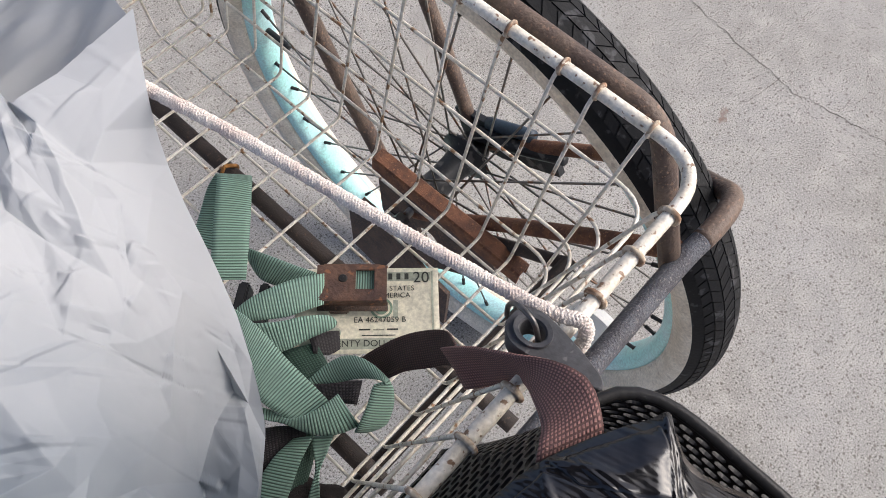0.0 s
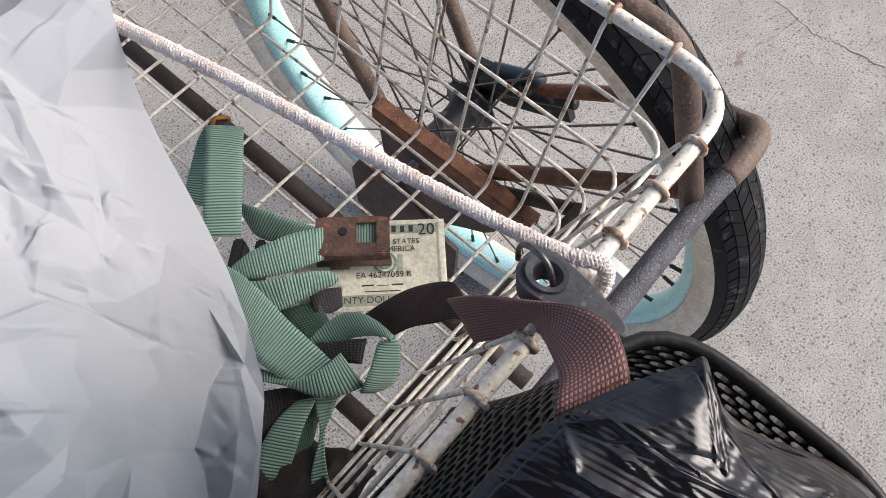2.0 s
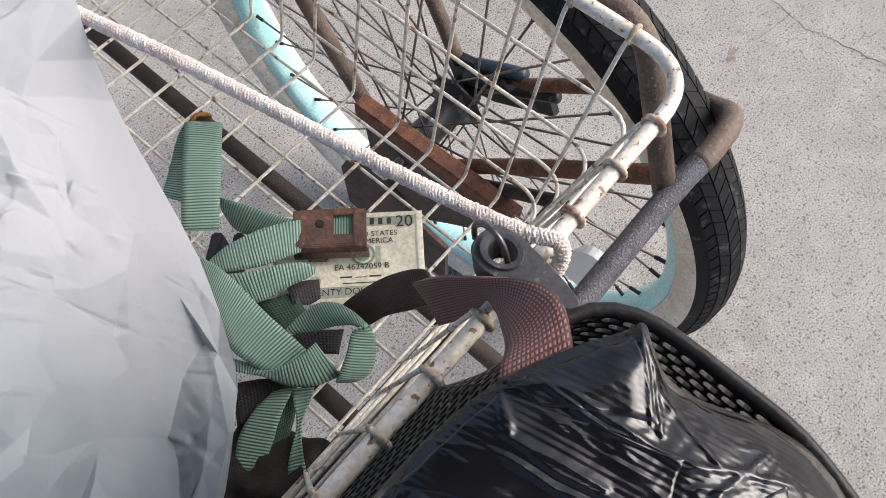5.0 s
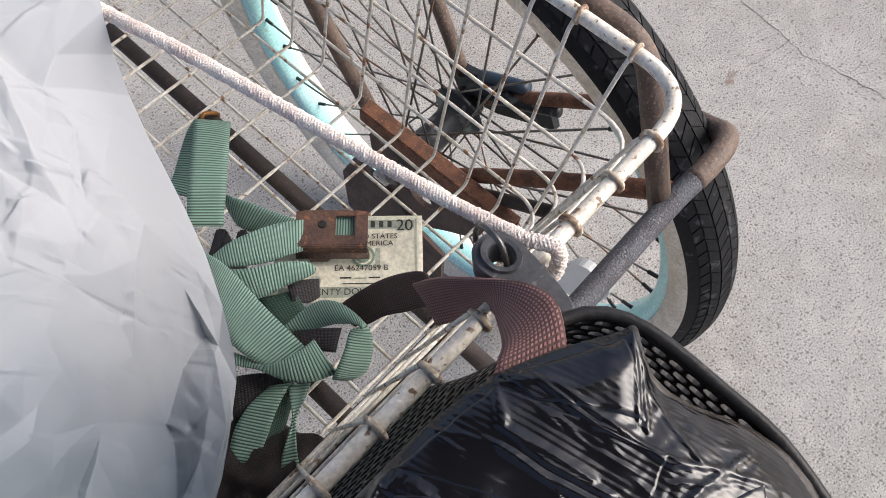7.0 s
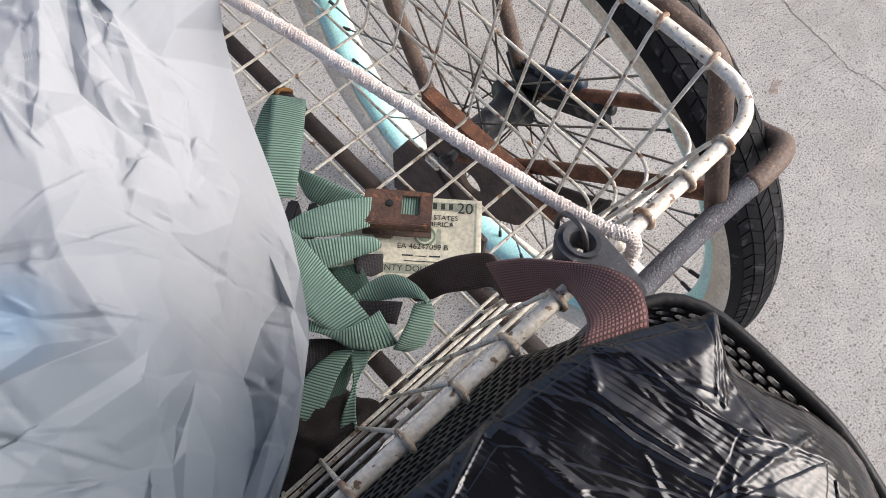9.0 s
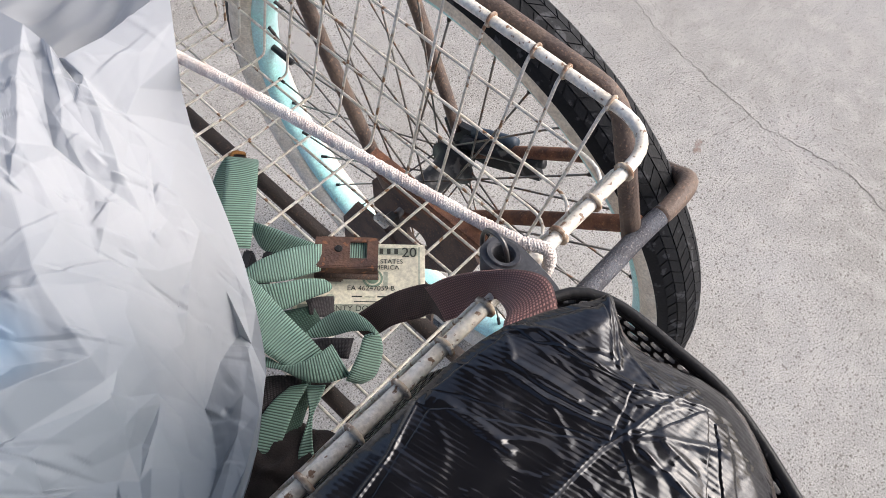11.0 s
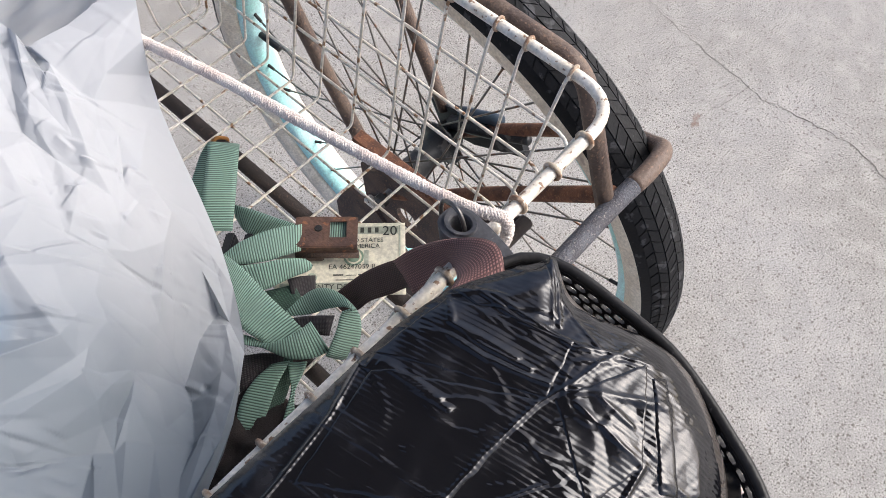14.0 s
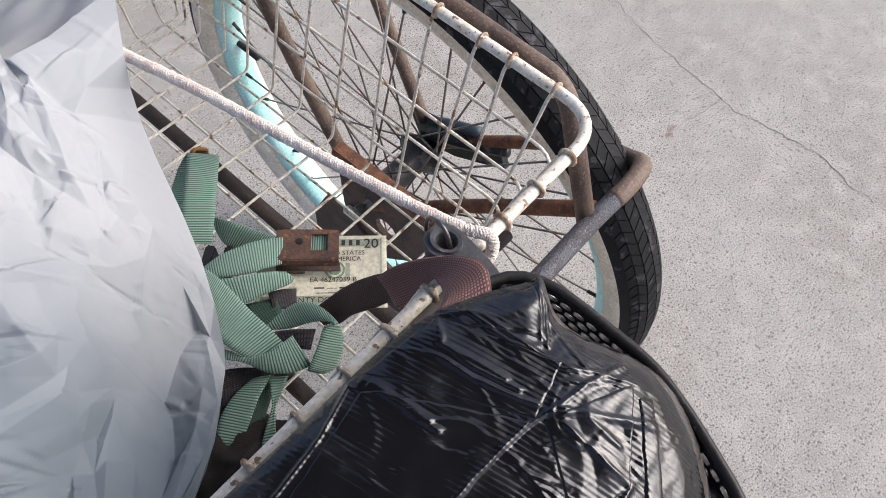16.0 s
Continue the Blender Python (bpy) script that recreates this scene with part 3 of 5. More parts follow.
def tread_block(bm, corners, height=0.0016):
    """corners: (angle round the wheel, angle across the tyre)."""
    low, top = [], []
    for w, a in corners:
        for lift, store in ((-0.0006, low), (height, top)):
            rr = TR + (TH + lift) * math.cos(a)
            x = (TW + lift) * math.sin(a)
            store.append(bm.verts.new((HUBC.x + x, HUBC.y + rr * math.cos(w), HUBC.z + rr * math.sin(w))))
    k = len(corners)
    bm.faces.new(top)
    for i in range(k):
        bm.faces.new((low[i], low[(i + 1) % k], top[(i + 1) % k], top[i]))


TEETH = 150
for i in range(TEETH):
    w = 2 * math.pi * i / TEETH
    d = 2 * math.pi / TEETH
    for s in (-1, 1):
        o = 0.5 * d if s > 0 else 0.0
        tread_block(bm, [(w + o, s * 0.02), (w + o + 0.90 * d, s * 0.02), (w + o + 1.55 * d, s * 0.36), (w + o + 0.65 * d, s * 0.36)], 0.0012)
        tread_block(bm, [(w + o + 0.62 * d, s * 0.40), (w + o + 1.50 * d, s * 0.40), (w + o + 1.05 * d, s * 0.66), (w + o + 0.17 * d, s * 0.66)], 0.0012)
        tread_block(bm, [(w + o + 0.1 * d, s * 0.70), (w + o + 0.97 * d, s * 0.70), (w + o + 1.3 * d, s * 0.95), (w + o + 0.43 * d, s * 0.95)], 0.0010)
part("tread", bm, TYRE, bike, "worn diamond tread blocks", smooth=False, kind="stuff")

hub_profile = [(-0.048, 0.0), (-0.048, 0.010), (-0.036, 0.012), (-0.034, 0.027), (-0.030, 0.028), (-0.028, 0.018), (-0.012, 0.0165), (0.012, 0.0165), (0.026, 0.020), (0.028, 0.030), (0.032, 0.031), (0.034, 0.022), (0.05, 0.018), (0.052, 0.0)]
part("hub", lathe_x(bmesh.new(), HUBC, hub_profile, 28, False), HUB, bike, "greasy black coaster hub")
part("axle", sweep(bmesh.new(), [(HUBC.x - 0.078, HUBC.y, HUBC.z), (HUBC.x + 0.075, HUBC.y, HUBC.z)], 0.0048, 10), SPOKE, bike)


def hex_nut(name, x, parent):
    bm = bmesh.new()
    bmesh.ops.create_cone(bm, cap_ends=True, segments=6, radius1=0.0095, radius2=0.0088, depth=0.008, matrix=Matrix.Translation((x, HUBC.y, HUBC.z)) @ Matrix.Rotation(math.pi / 2, 4, "Y"))
    return part(name, bm, STEEL, parent, "bright steel axle nut", smooth=False)


hex_nut("axle_nut", HUBC.x - 0.071, bike)
hex_nut("axle_nut", HUBC.x + 0.068, bike)

SPOKES, PHASE = 36, 0.045
for i in range(SPOKES):
    side = -1 if i % 2 else 1
    lead = 1 if (i // 2) % 2 else -1
    wr = 2 * math.pi * i / SPOKES + PHASE
    wh = wr + lead * radians(58)
    rim_at = Vector((HUBC.x + side * 0.003, HUBC.y + 0.2725 * math.cos(wr), HUBC.z + 0.2725 * math.sin(wr)))
    hub_at = Vector((HUBC.x + side * 0.031, HUBC.y + 0.024 * math.cos(wh), HUBC.z + 0.024 * math.sin(wh)))
    part("spoke", sweep(bmesh.new(), [hub_at, rim_at], 0.00115, 6), SPOKE, bike)
    d = (hub_at - rim_at).normalized()
    part("spoke_nipple", sweep(bmesh.new(), [rim_at - d * 0.002, rim_at + d * 0.002, rim_at + d * 0.0125], lambda f: 0.0032 if f < 0.3 else 0.0021, 8), NIPPLE, bike)
wv = radians(364)
rad = Vector((0, math.cos(wv), math.sin(wv)))
part("valve", sweep(bmesh.new(), [HUBC + rad * 0.274, HUBC + rad * 0.264, HUBC + rad * 0.240, HUBC + rad * 0.238], lambda f: 0.0042, 10), BLACK_PLASTIC, bike, "black tyre valve with cap")

# spoke reflector
wv = radians(193)
rad, tan = Vector((0, math.cos(wv), math.sin(wv))), Vector((0, -math.sin(wv), math.cos(wv)))
bm = bmesh.new()
vs = []
for k in range(24):
    a = 2 * math.pi * k / 24
    ex = 0.044 * (abs(math.cos(a)) ** 0.6) * (1 if math.cos(a) > 0 else -1)
    ey = 0.025 * (abs(math.sin(a)) ** 0.6) * (1 if math.sin(a) > 0 else -1)
    vs.append(HUBC + Vector((-0.012, 0, 0)) + rad * (0.218 + ey) + tan * ex)
bot = [bm.verts.new(v) for v in vs]
top = [bm.verts.new(v + Vector((-0.010, 0, 0))) for v in vs]
bm.faces.new(bot[::-1])
bm.faces.new(top)
for k in range(24):
    bm.faces.new((bot[k], bot[(k + 1) % 24], top[(k + 1) % 24], top[k]))
reflector = part("reflector", bm, REFLECT, bike, "clear plastic spoke reflector", smooth=False)
bm = bmesh.new()
c = HUBC + Vector((-0.023, 0, 0)) + rad * 0.231 + tan * 0.016
bmesh.ops.create_cone(bm, cap_ends=True, segments=14, radius1=0.006, radius2=0.005, depth=0.003, matrix=Matrix.Translation(c) @ Matrix.Rotation(math.pi / 2, 4, "Y"))
part("reflector_clip", bm, AMBER, reflector)

# the whole wheel leans a little in its stays
axis = Vector((1.0, 0.0316, 0.0485)).normalized()
up = (Vector((0, 0, 1)) - axis * axis.z).normalized()
ahead = up.cross(axis)
LEAN = Matrix(((axis.x, ahead.x * 0.978, up.x * 0.978, 0.3582), (axis.y, ahead.y * 0.978, up.y * 0.978, 0.2892), (axis.z, ahead.z * 0.978, up.z * 0.978, 0.3240), (0, 0, 0, 1))) @ Matrix.Translation(-HUBC)
for piece in bike.children_recursive:
    piece.data.transform(LEAN)

# frame stays, both sides of the wheel
for x, m in ((0.302, STAY), (0.418, STAY)):
    sgn = -1 if x < HUBC.x else 1
    tube("seat_stay", curve_points([(x - sgn * 0.002, 0.310, 0.345), (x, 0.345, 0.405), (x, 0.42, 0.535), (x - sgn * 0.01, 0.52, 0.71)], 0.02), 0.0076, m, bike, "brown rusted seat stay", 12)


def plate(name, outline, x, thick, material, parent, label="", hole=None):
    """A flat plate in the wheel's plane, of the given outline (y, z), with an optional round hole."""
    bm = bmesh.new()
    if hole:
        cy, cz, r = hole
        k = 24
        ring_in = [(cy + r * math.cos(2 * math.pi * i / k), cz + r * math.sin(2 * math.pi * i / k)) for i in range(k)]
        ring_out = []
        for y, z in ring_in:
            d = Vector((y - cy, z - cz)).normalized()
            best = None
            for (ay, az), (by, bz) in zip(outline, outline[1:] + outline[:1]):
                e = Vector((by - ay, bz - az))
                den = d.x * e.y - d.y * e.x
                if abs(den) < 1e-9:
                    continue
                t = ((ay - cy) * e.y - (az - cz) * e.x) / den
                u = ((ay - cy) * d.y - (az - cz) * d.x) / den
                if t > 0 and -1e-6 <= u <= 1 + 1e-6 and (best is None or t < best):
                    best = t
            ring_out.append((cy + d.x * best, cz + d.y * best))
        f = [[bm.verts.new((x + s * thick / 2, y, z)) for y, z in r_] for s in (-1, 1) for r_ in (ring_in, ring_out)]
        for i in range(k):
            j = (i + 1) % k
            bm.faces.new((f[0][i], f[0][j], f[1][j], f[1][i]))
            bm.faces.new((f[2][i], f[3][i], f[3][j], f[2][j]))
            bm.faces.new((f[0][i], f[2][i], f[2][j], f[0][j]))
            bm.faces.new((f[1][i], f[1][j], f[3][j], f[3][i]))
    else:
        a = [bm.verts.new((x - thick / 2, y, z)) for y, z in outline]
        b = [bm.verts.new((x + thick / 2, y, z)) for y, z in outline]
        bm.faces.new(a[::-1])
        bm.faces.new(b)
        for i in range(len(a)):
            j = (i + 1) % len(a)
            bm.faces.new((a[i], a[j], b[j], b[i]))
    return part(name, bm, material, parent, label, smooth=False)


plate("dropout", [(0.335, 0.345), (0.30, 0.362), (0.22, 0.372), (0.172, 0.358), (0.185, 0.30), (0.225, 0.262), (0.27, 0.215), (0.33, 0.26)], 0.305, 0.006, RUST_DARK, bike, "rusted dropout plate with a round hole", hole=(0.263, 0.290, 0.016))
plate("stand_plate", [(0.385, 0.205), (0.36, 0.262), (0.315, 0.262), (0.262, 0.215), (0.225, 0.205), (0.225, 0.11), (0.30, 0.10), (0.385, 0.12)], 0.300, 0.005, RUST_DARK, bike, "dark rusted stand plate")
plate("far_dropout", [(0.33, 0.35), (0.20, 0.385), (0.19, 0.365), (0.26, 0.325), (0.31, 0.312)], 0.418, 0.008, HUB, bike, "black dropout plate")
tube("brake_arm", curve_points([(0.405, 0.290, 0.350), (0.41, 0.235, 0.372), (0.412, 0.19, 0.398)], 0.01), lambda f: 0.0085 - 0.003 * f, HUB, bike, "black coaster brake arm", 12)
tube("brake_arm_sleeve", curve_points([(0.416, 0.285, 0.362), (0.418, 0.245, 0.382), (0.418, 0.232, 0.388)], 0.01), 0.0072, BLUE, bike, "worn blue sleeve", 12)

bm = bmesh.new()
box(bm, (0.290, 0.302, 0.276), (0.301, 0.322, 0.284), 0.0015, None)
part("stand_clip", bm, WHITE_RIM, bike, "white painted clip", smooth=False)
# carrier: stays from the axle, cross bar and loop behind the tyre, upright and top rail
tube("carrier_stay", curve_points([(0.306, 0.285, 0.315), (0.31, 0.24, 0.352), (0.308, 0.16, 0.443), (0.304, 0.05, 0.561)], 0.01), 0.0070, RUST, bike, "orange-brown rusted carrier stay", 12)
tube("carrier_stay", curve_points([(0.416, 0.285, 0.325), (0.414, 0.22, 0.388), (0.412, 0.15, 0.45), (0.396, 0.085, 0.518)], 0.01), 0.0070, RUST, bike, "orange-brown rusted carrier stay", 12)
tube("cross_bar", curve_points([(-0.10, 0.043, 0.558), (0.20, 0.044, 0.560), (0.291, 0.044, 0.562), (0.322, 0.0422, 0.5655)], 0.006), 0.0076, GREY_TUBE, bike, "pitted grey carrier cross bar", 12)
tube("carrier_loop", curve_points([(0.318, 0.0425, 0.565), (0.330, 0.0415, 0.566), (0.352, 0.0425, 0.565), (0.369, 0.048, 0.556), (0.379, 0.061, 0.541), (0.392, 0.085, 0.520)], 0.004), 0.0077, STAY, bike, "rusted bend of the carrier behind the tyre", 12)
tube("carrier_upright", bend_points([(0.294, 0.048, 0.556), (0.301, 0.098, 0.661), (0.302, 0.60, 0.672)], 0.022, n=7), 0.0074, STAY, bike, "brown rusted carrier rail", 12)
tube("basket_rail", [(0.165, 0.06, 0.4710), (0.165, 0.62, 0.4710)], 0.0068, RAIL, bike, "dark rusted rail below the basket", 12)
tube("rail_stub", [(0.075, 0.095, 0.4710), (0.075, 0.19, 0.4710)], 0.0068, RAIL, bike, "dark rusted rail end", 12)
tube("rail_link", [(0.03, 0.112, 0.4580), (0.30, 0.112, 0.4580)], 0.007, RAIL, bike, "dark rusted link bar", 10)
tube("rail_link", [(0.297, 0.112, 0.458), (0.306, 0.20, 0.372)], 0.006, RAIL, bike, "dark rusted link bar", 10)
# channel bar beside the hub, folded from one sheet
bm = bmesh.new()
section = [(-0.0080, -0.018), (-0.0080, -0.002), (-0.0065, 0.0), (0.0065, 0.0), (0.0080, -0.002), (0.0080, -0.018), (0.006, -0.018), (0.006, -0.003), (-0.006, -0.003), (-0.006, -0.018)]
CH = pose(0.290, 0.230, 0.410, 2, 0, 2)
ends = []
for y in (-0.087, -0.03, 0.03, 0.087):
    ends.append([bm.verts.new(CH @ Vector((x + 0.0005 * math.sin(y * 90), y, z))) for x, z in section])
for a, c in zip(ends, ends[1:]):
    for k in range(10):
        bm.faces.new((a[k], a[(k + 1) % 10], c[(k + 1) % 10], c[k]))
bm.faces.new(ends[0])
bm.faces.new(ends[-1][::-1])
part("channel_bar", bm, RUST, bike, "orange rusted steel channel bar", smooth=False)

# ---- white wire basket ----
RIMZ, FLOORZ = 0.672, 0.483
X0, X1, Y0, Y1 = -0.17, 0.283, 0.060, 0.560
basket = thing("wire_basket", (0.10, 0.30, FLOORZ - 0.002), "white-painted wire bicycle basket with rust at the welds", "basket")


def level(z):
    """Inset of the basket's walls at a height."""
    f = (RIMZ - z) / (RIMZ - FLOORZ)
    return X0 + 0.035 * f, X1 - 0.027 * f, Y0 + 0.054 * f, Y1 - 0.05 * f


tube("rim", bend_points([(X0, Y0, RIMZ), (X1, Y0, RIMZ), (X1, Y1, RIMZ), (X0, Y1, RIMZ)], 0.032, True, 8), 0.0039, WHITE_RIM, basket, "thick white rim with chipped paint", 14, True)
for z in (0.624, 0.583, 0.548, 0.515):
    a, b, c, d = level(z)
    tube("hoop_wire", bend_points([(a, c, z), (b, c, z), (b, d, z), (a, d, z)], 0.026, True, 6), 0.00135, WHITE_WIRE, basket, "", 7, True)
a, b, c, d = level(FLOORZ)
ys = [0.0965, 0.132, 0.157, 0.195] + [0.195 + 0.036 * i for i in range(1, 10)]
floor_ys = [0.117, 0.143, 0.172, 0.206, 0.239, 0.284, 0.329, 0.363, 0.398, 0.432, 0.466, 0.488, 0.50]
for i, y in enumerate(ys):
    yf = floor_ys[i]
    wig = 0.0012 * math.sin(i * 2.3)
    pts = bend_points([(X1, y, RIMZ + 0.004), (X1 - 0.006, y + 0.001, RIMZ - 0.004), (b + wig, yf, FLOORZ), (a, yf, FLOORZ), (X0 + 0.006, y, RIMZ - 0.004), (X0, y, RIMZ + 0.004)], 0.007, n=5)
    tube("cross_wire", pts, 0.0013, WHITE_WIRE, basket, "", 7)
    for x in (X0, X1):
        part("weld_ring", sweep(bmesh.new(), [(x + 0.0047 * math.cos(k * math.pi / 6), y, RIMZ + 0.0047 * math.sin(k * math.pi / 6)) for k in range(12)], 0.0013, 6, True), COLLAR, basket)
xs = [0.246 - 0.0306 * i for i in range(14)]
for i, x in enumerate(xs):
    xf = x - 0.004 + 0.0006 * i
    pts = bend_points([(x, Y0, RIMZ + 0.004), (x, Y0 + 0.006, RIMZ - 0.004), (xf, c, FLOORZ - 0.0034), (xf, d, FLOORZ - 0.0034), (x, Y1 - 0.006, RIMZ - 0.004), (x, Y1, RIMZ + 0.004)], 0.008, n=5)
    tube("long_wire", pts, 0.0013, WHITE_WIRE, basket, "", 7)
    for y in (Y0, Y1):
        part("weld_ring", sweep(bmesh.new(), [(x, y + 0.0051 * math.cos(k * math.pi / 6), RIMZ + 0.0051 * math.sin(k * math.pi / 6)) for k in range(12)], 0.0016, 6, True), COLLAR, basket)

tube("rust_tie", curve_points([(0.156, 0.356, 0.4850), (0.161, 0.358, 0.4872), (0.167, 0.357, 0.4830), (0.1715, 0.359, 0.474), (0.166, 0.360, 0.4645), (0.158, 0.358, 0.470), (0.1565, 0.357, 0.480)], 0.002), 0.0017, mat("orange_rust", (0.36, 0.16, 0.04), 0.9, fine=900, bump=0.5), basket, "orange rusted wire tie", 8)

# ---- banknote ----
bill_u, bill_v = Vector((-0.70, 0.714, 0)).normalized(), Vector((-0.714, -0.70, 0)).normalized()
bill_at = Vector((0.213, 0.177, FLOORZ + 0.003))
note = thing("banknote", (0.16, 0.20, FLOORZ + 0.002), "worn green and cream twenty-dollar banknote lying on basket wires", "banknote")


def on_bill(u, v, lift=0.0):
    """u: metres in from the right end, v: metres down from the top edge."""
    return bill_at + bill_u * u + bill_v * v + Vector((0, 0, lift + 0.0006 * math.sin(u * 25)))


bm = bmesh.new()
g = [[bm.verts.new(on_bill(0.104 * i / 26, 0.0663 * j / 11)) for j in range(12)] for i in range(27)]
for i in range(26):
    for j in range(11):
        bm.faces.new((g[i][j], g[i + 1][j], g[i + 1][j + 1], g[i][j + 1]))
paper = part("paper", bm, PAPER, note, "cream note paper")
mod = paper.modifiers.new("thickness", "SOLIDIFY")
mod.thickness = 0.0002


def bill_patch(name, u0, v0, u1, v1, material, lift=0.0004, nu=8, nv=3):
    bm = bmesh.new()
    g = [[bm.verts.new(on_bill(u0 + (u1 - u0) * i / nu, v0 + (v1 - v0) * j / nv, lift)) for j in range(nv + 1)] for i in range(nu + 1)]
    for i in range(nu):
        for j in range(nv):
            bm.faces.new((g[i][j], g[i + 1][j], g[i + 1][j + 1], g[i][j + 1]))
    return part(name, bm, material, note)


def bill_text(words, u, v, size, material, lift=0.0006, name="print"):
    """Writing that reads along the note, its start u metres in from the right end."""
    cu = bpy.data.curves.new(name, "FONT")
    cu.body, cu.size, cu.extrude = words, size, 0.00003
    ob = bpy.data.objects.new(name, cu)
    scene.collection.objects.link(ob)
    me = bpy.data.meshes.new_from_object(ob)
    bpy.data.objects.remove(ob)
    x_ax, y_ax = -bill_u, -bill_v
    m = Matrix((( x_ax.x, y_ax.x, 0, 0), (x_ax.y, y_ax.y, 0, 0), (0, 0, 1, 0), (0, 0, 0, 1)))
    me.transform(m)
    me.transform(Matrix.Translation(on_bill(u, v, lift)))
    me.materials.append(material)
    t = new(name, me)
    t.parent = note
    t.matrix_parent_inverse = Matrix.Translation(note.location).inverted()
    return t


bill_patch("border", 0.006, 0.0035, 0.100, 0.0105, INK_PALE, 0.0003, 20)
bill_patch("border", 0.006, 0.0550, 0.100, 0.0630, INK_PALE, 0.0003, 20)
bill_patch("border_line", 0.004, 0.0025, 0.0055, 0.062, INK_PALE, 0.0003, 2, 8)
bill_text("20", 0.0190, 0.0120, 0.0125, INK)
bill_text("UNITED STATES", 0.058, 0.0185, 0.0056, INK)
bill_text("OF AMERICA", 0.053, 0.0240, 0.0056, INK)
bill_text("EA 46247059 B", 0.0620, 0.0430, 0.0060, INK)
bill_text("TWENTY DOLLARS", 0.085, 0.0610, 0.0068, INK)
for k in range(9):
    bill_patch("border_tooth", 0.022 + 0.006 * k, 0.0045, 0.025 + 0.006 * k, 0.0095, INK, 0.0005, 2, 2)
for k in range(3):
    bill_patch("signature_bar", 0.030 + 0.010 * k, 0.0478 + 0.0007 * (k % 2), 0.038 + 0.010 * k, 0.0490, INK, 0.0005, 3, 1)
bill_patch("caption_bar", 0.032, 0.0525, 0.056, 0.0532, INK, 0.0005, 3, 1)


def bill_ring(u, v, r0, r1, material, lift):
    bm = bmesh.new()
    k = 32
    a = [bm.verts.new(on_bill(u + r0 * math.cos(2 * math.pi * i / k), v + r0 * math.sin(2 * math.pi * i / k), lift)) for i in range(k)]
    b = [bm.verts.new(on_bill(u + r1 * math.cos(2 * math.pi * i / k), v + r1 * math.sin(2 * math.pi * i / k), lift)) for i in range(k)]
    for i in range(k):
        bm.faces.new((a[i], a[(i + 1) % k], b[(i + 1) % k], b[i]))
    return part("seal_ring", bm, material, note)


bill_ring(0.042, 0.032, 0.0065, 0.0082, INK_GREEN, 0.0005)
bill_ring(0.042, 0.032, 0.0005, 0.0050, INK_GREEN, 0.0005)
bill_ring(0.075, 0.0505, 0.0008, 0.0042, INK_PALE, 0.0005)
bill_patch("printed_block", 0.030, 0.026, 0.0335, 0.040, INK_PALE, 0.0004, 3, 3)

# ---- straps ----
strap = thing("cam_strap", (0.11, 0.19, FLOORZ + 0.002), "tangled green webbing strap with a rusty cam buckle", "strap")
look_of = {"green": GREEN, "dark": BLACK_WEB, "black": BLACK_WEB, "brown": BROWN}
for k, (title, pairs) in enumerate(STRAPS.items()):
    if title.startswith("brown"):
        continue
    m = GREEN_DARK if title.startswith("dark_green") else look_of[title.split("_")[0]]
    ribbon("webbing", pairs, m, strap, {"dark": "dark brown woven webbing", "black": "black ribbon standing for shade in a gap of the straps"}.get(title.split("_")[0], "") if not title.startswith("dark_green") else "dark green woven webbing", seed=k)
brown = thing("brown_strap", (0.15, 0.09, 0.50), "reddish-brown woven webbing strap over the basket rim", "strap")
ribbon("webbing", STRAPS["brown_lower"], BROWN_SHADED, brown, "underside of the webbing with its shade in the colour", 0.0015, 0.004, 8, seed=21)
ribbon("webbing", STRAPS["brown_upper"], BROWN, brown, "", 0.0015, 0.004, 8, seed=22)

# dark cloth lying on the basket floor beside the straps
CLOTH = mat("dark_cloth", (0.030, 0.022, 0.020), 0.9, second=(0.018, 0.014, 0.013), scale=60, bump=0.4, fine=900)
cloth = thing("cloth", (0.004, 0.121, FLOORZ), "crumpled dark brown cloth on the basket floor", "cloth")
bm = bmesh.new()
sheet = []
for i in range(31):
    line = []
    for j in range(25):
        u, v = i / 30 - 0.5, j / 24 - 0.5
        x, y = 0.004 + 0.085 * u - 0.02 * v, 0.121 + 0.070 * v + 0.02 * u
        x += 0.006 * noise.noise(Vector((u * 5, v * 5, 1.0)))
        y += 0.006 * noise.noise(Vector((u * 5, v * 5, 8.0)))
        z = FLOORZ + 0.003 + 0.014 * (1 - (2 * abs(u)) ** 2) * (1 - (2 * abs(v)) ** 2) * (0.5 + 0.5 * noise.noise(Vector((u * 6, v * 6, 3.0)))) + 0.004 * abs(crumple(x, y, 0.02, 0.012, 0.6, 9))
        line.append(bm.verts.new((x, y, z)))
    sheet.append(line)
for r0, r1 in zip(sheet, sheet[1:]):
    for k in range(24):
        bm.faces.new((r0[k], r0[k + 1], r1[k + 1], r1[k]))
fabric = part("fabric", bm, CLOTH, cloth)
mod = fabric.modifiers.new("thickness", "SOLIDIFY")
mod.thickness = 0.0015

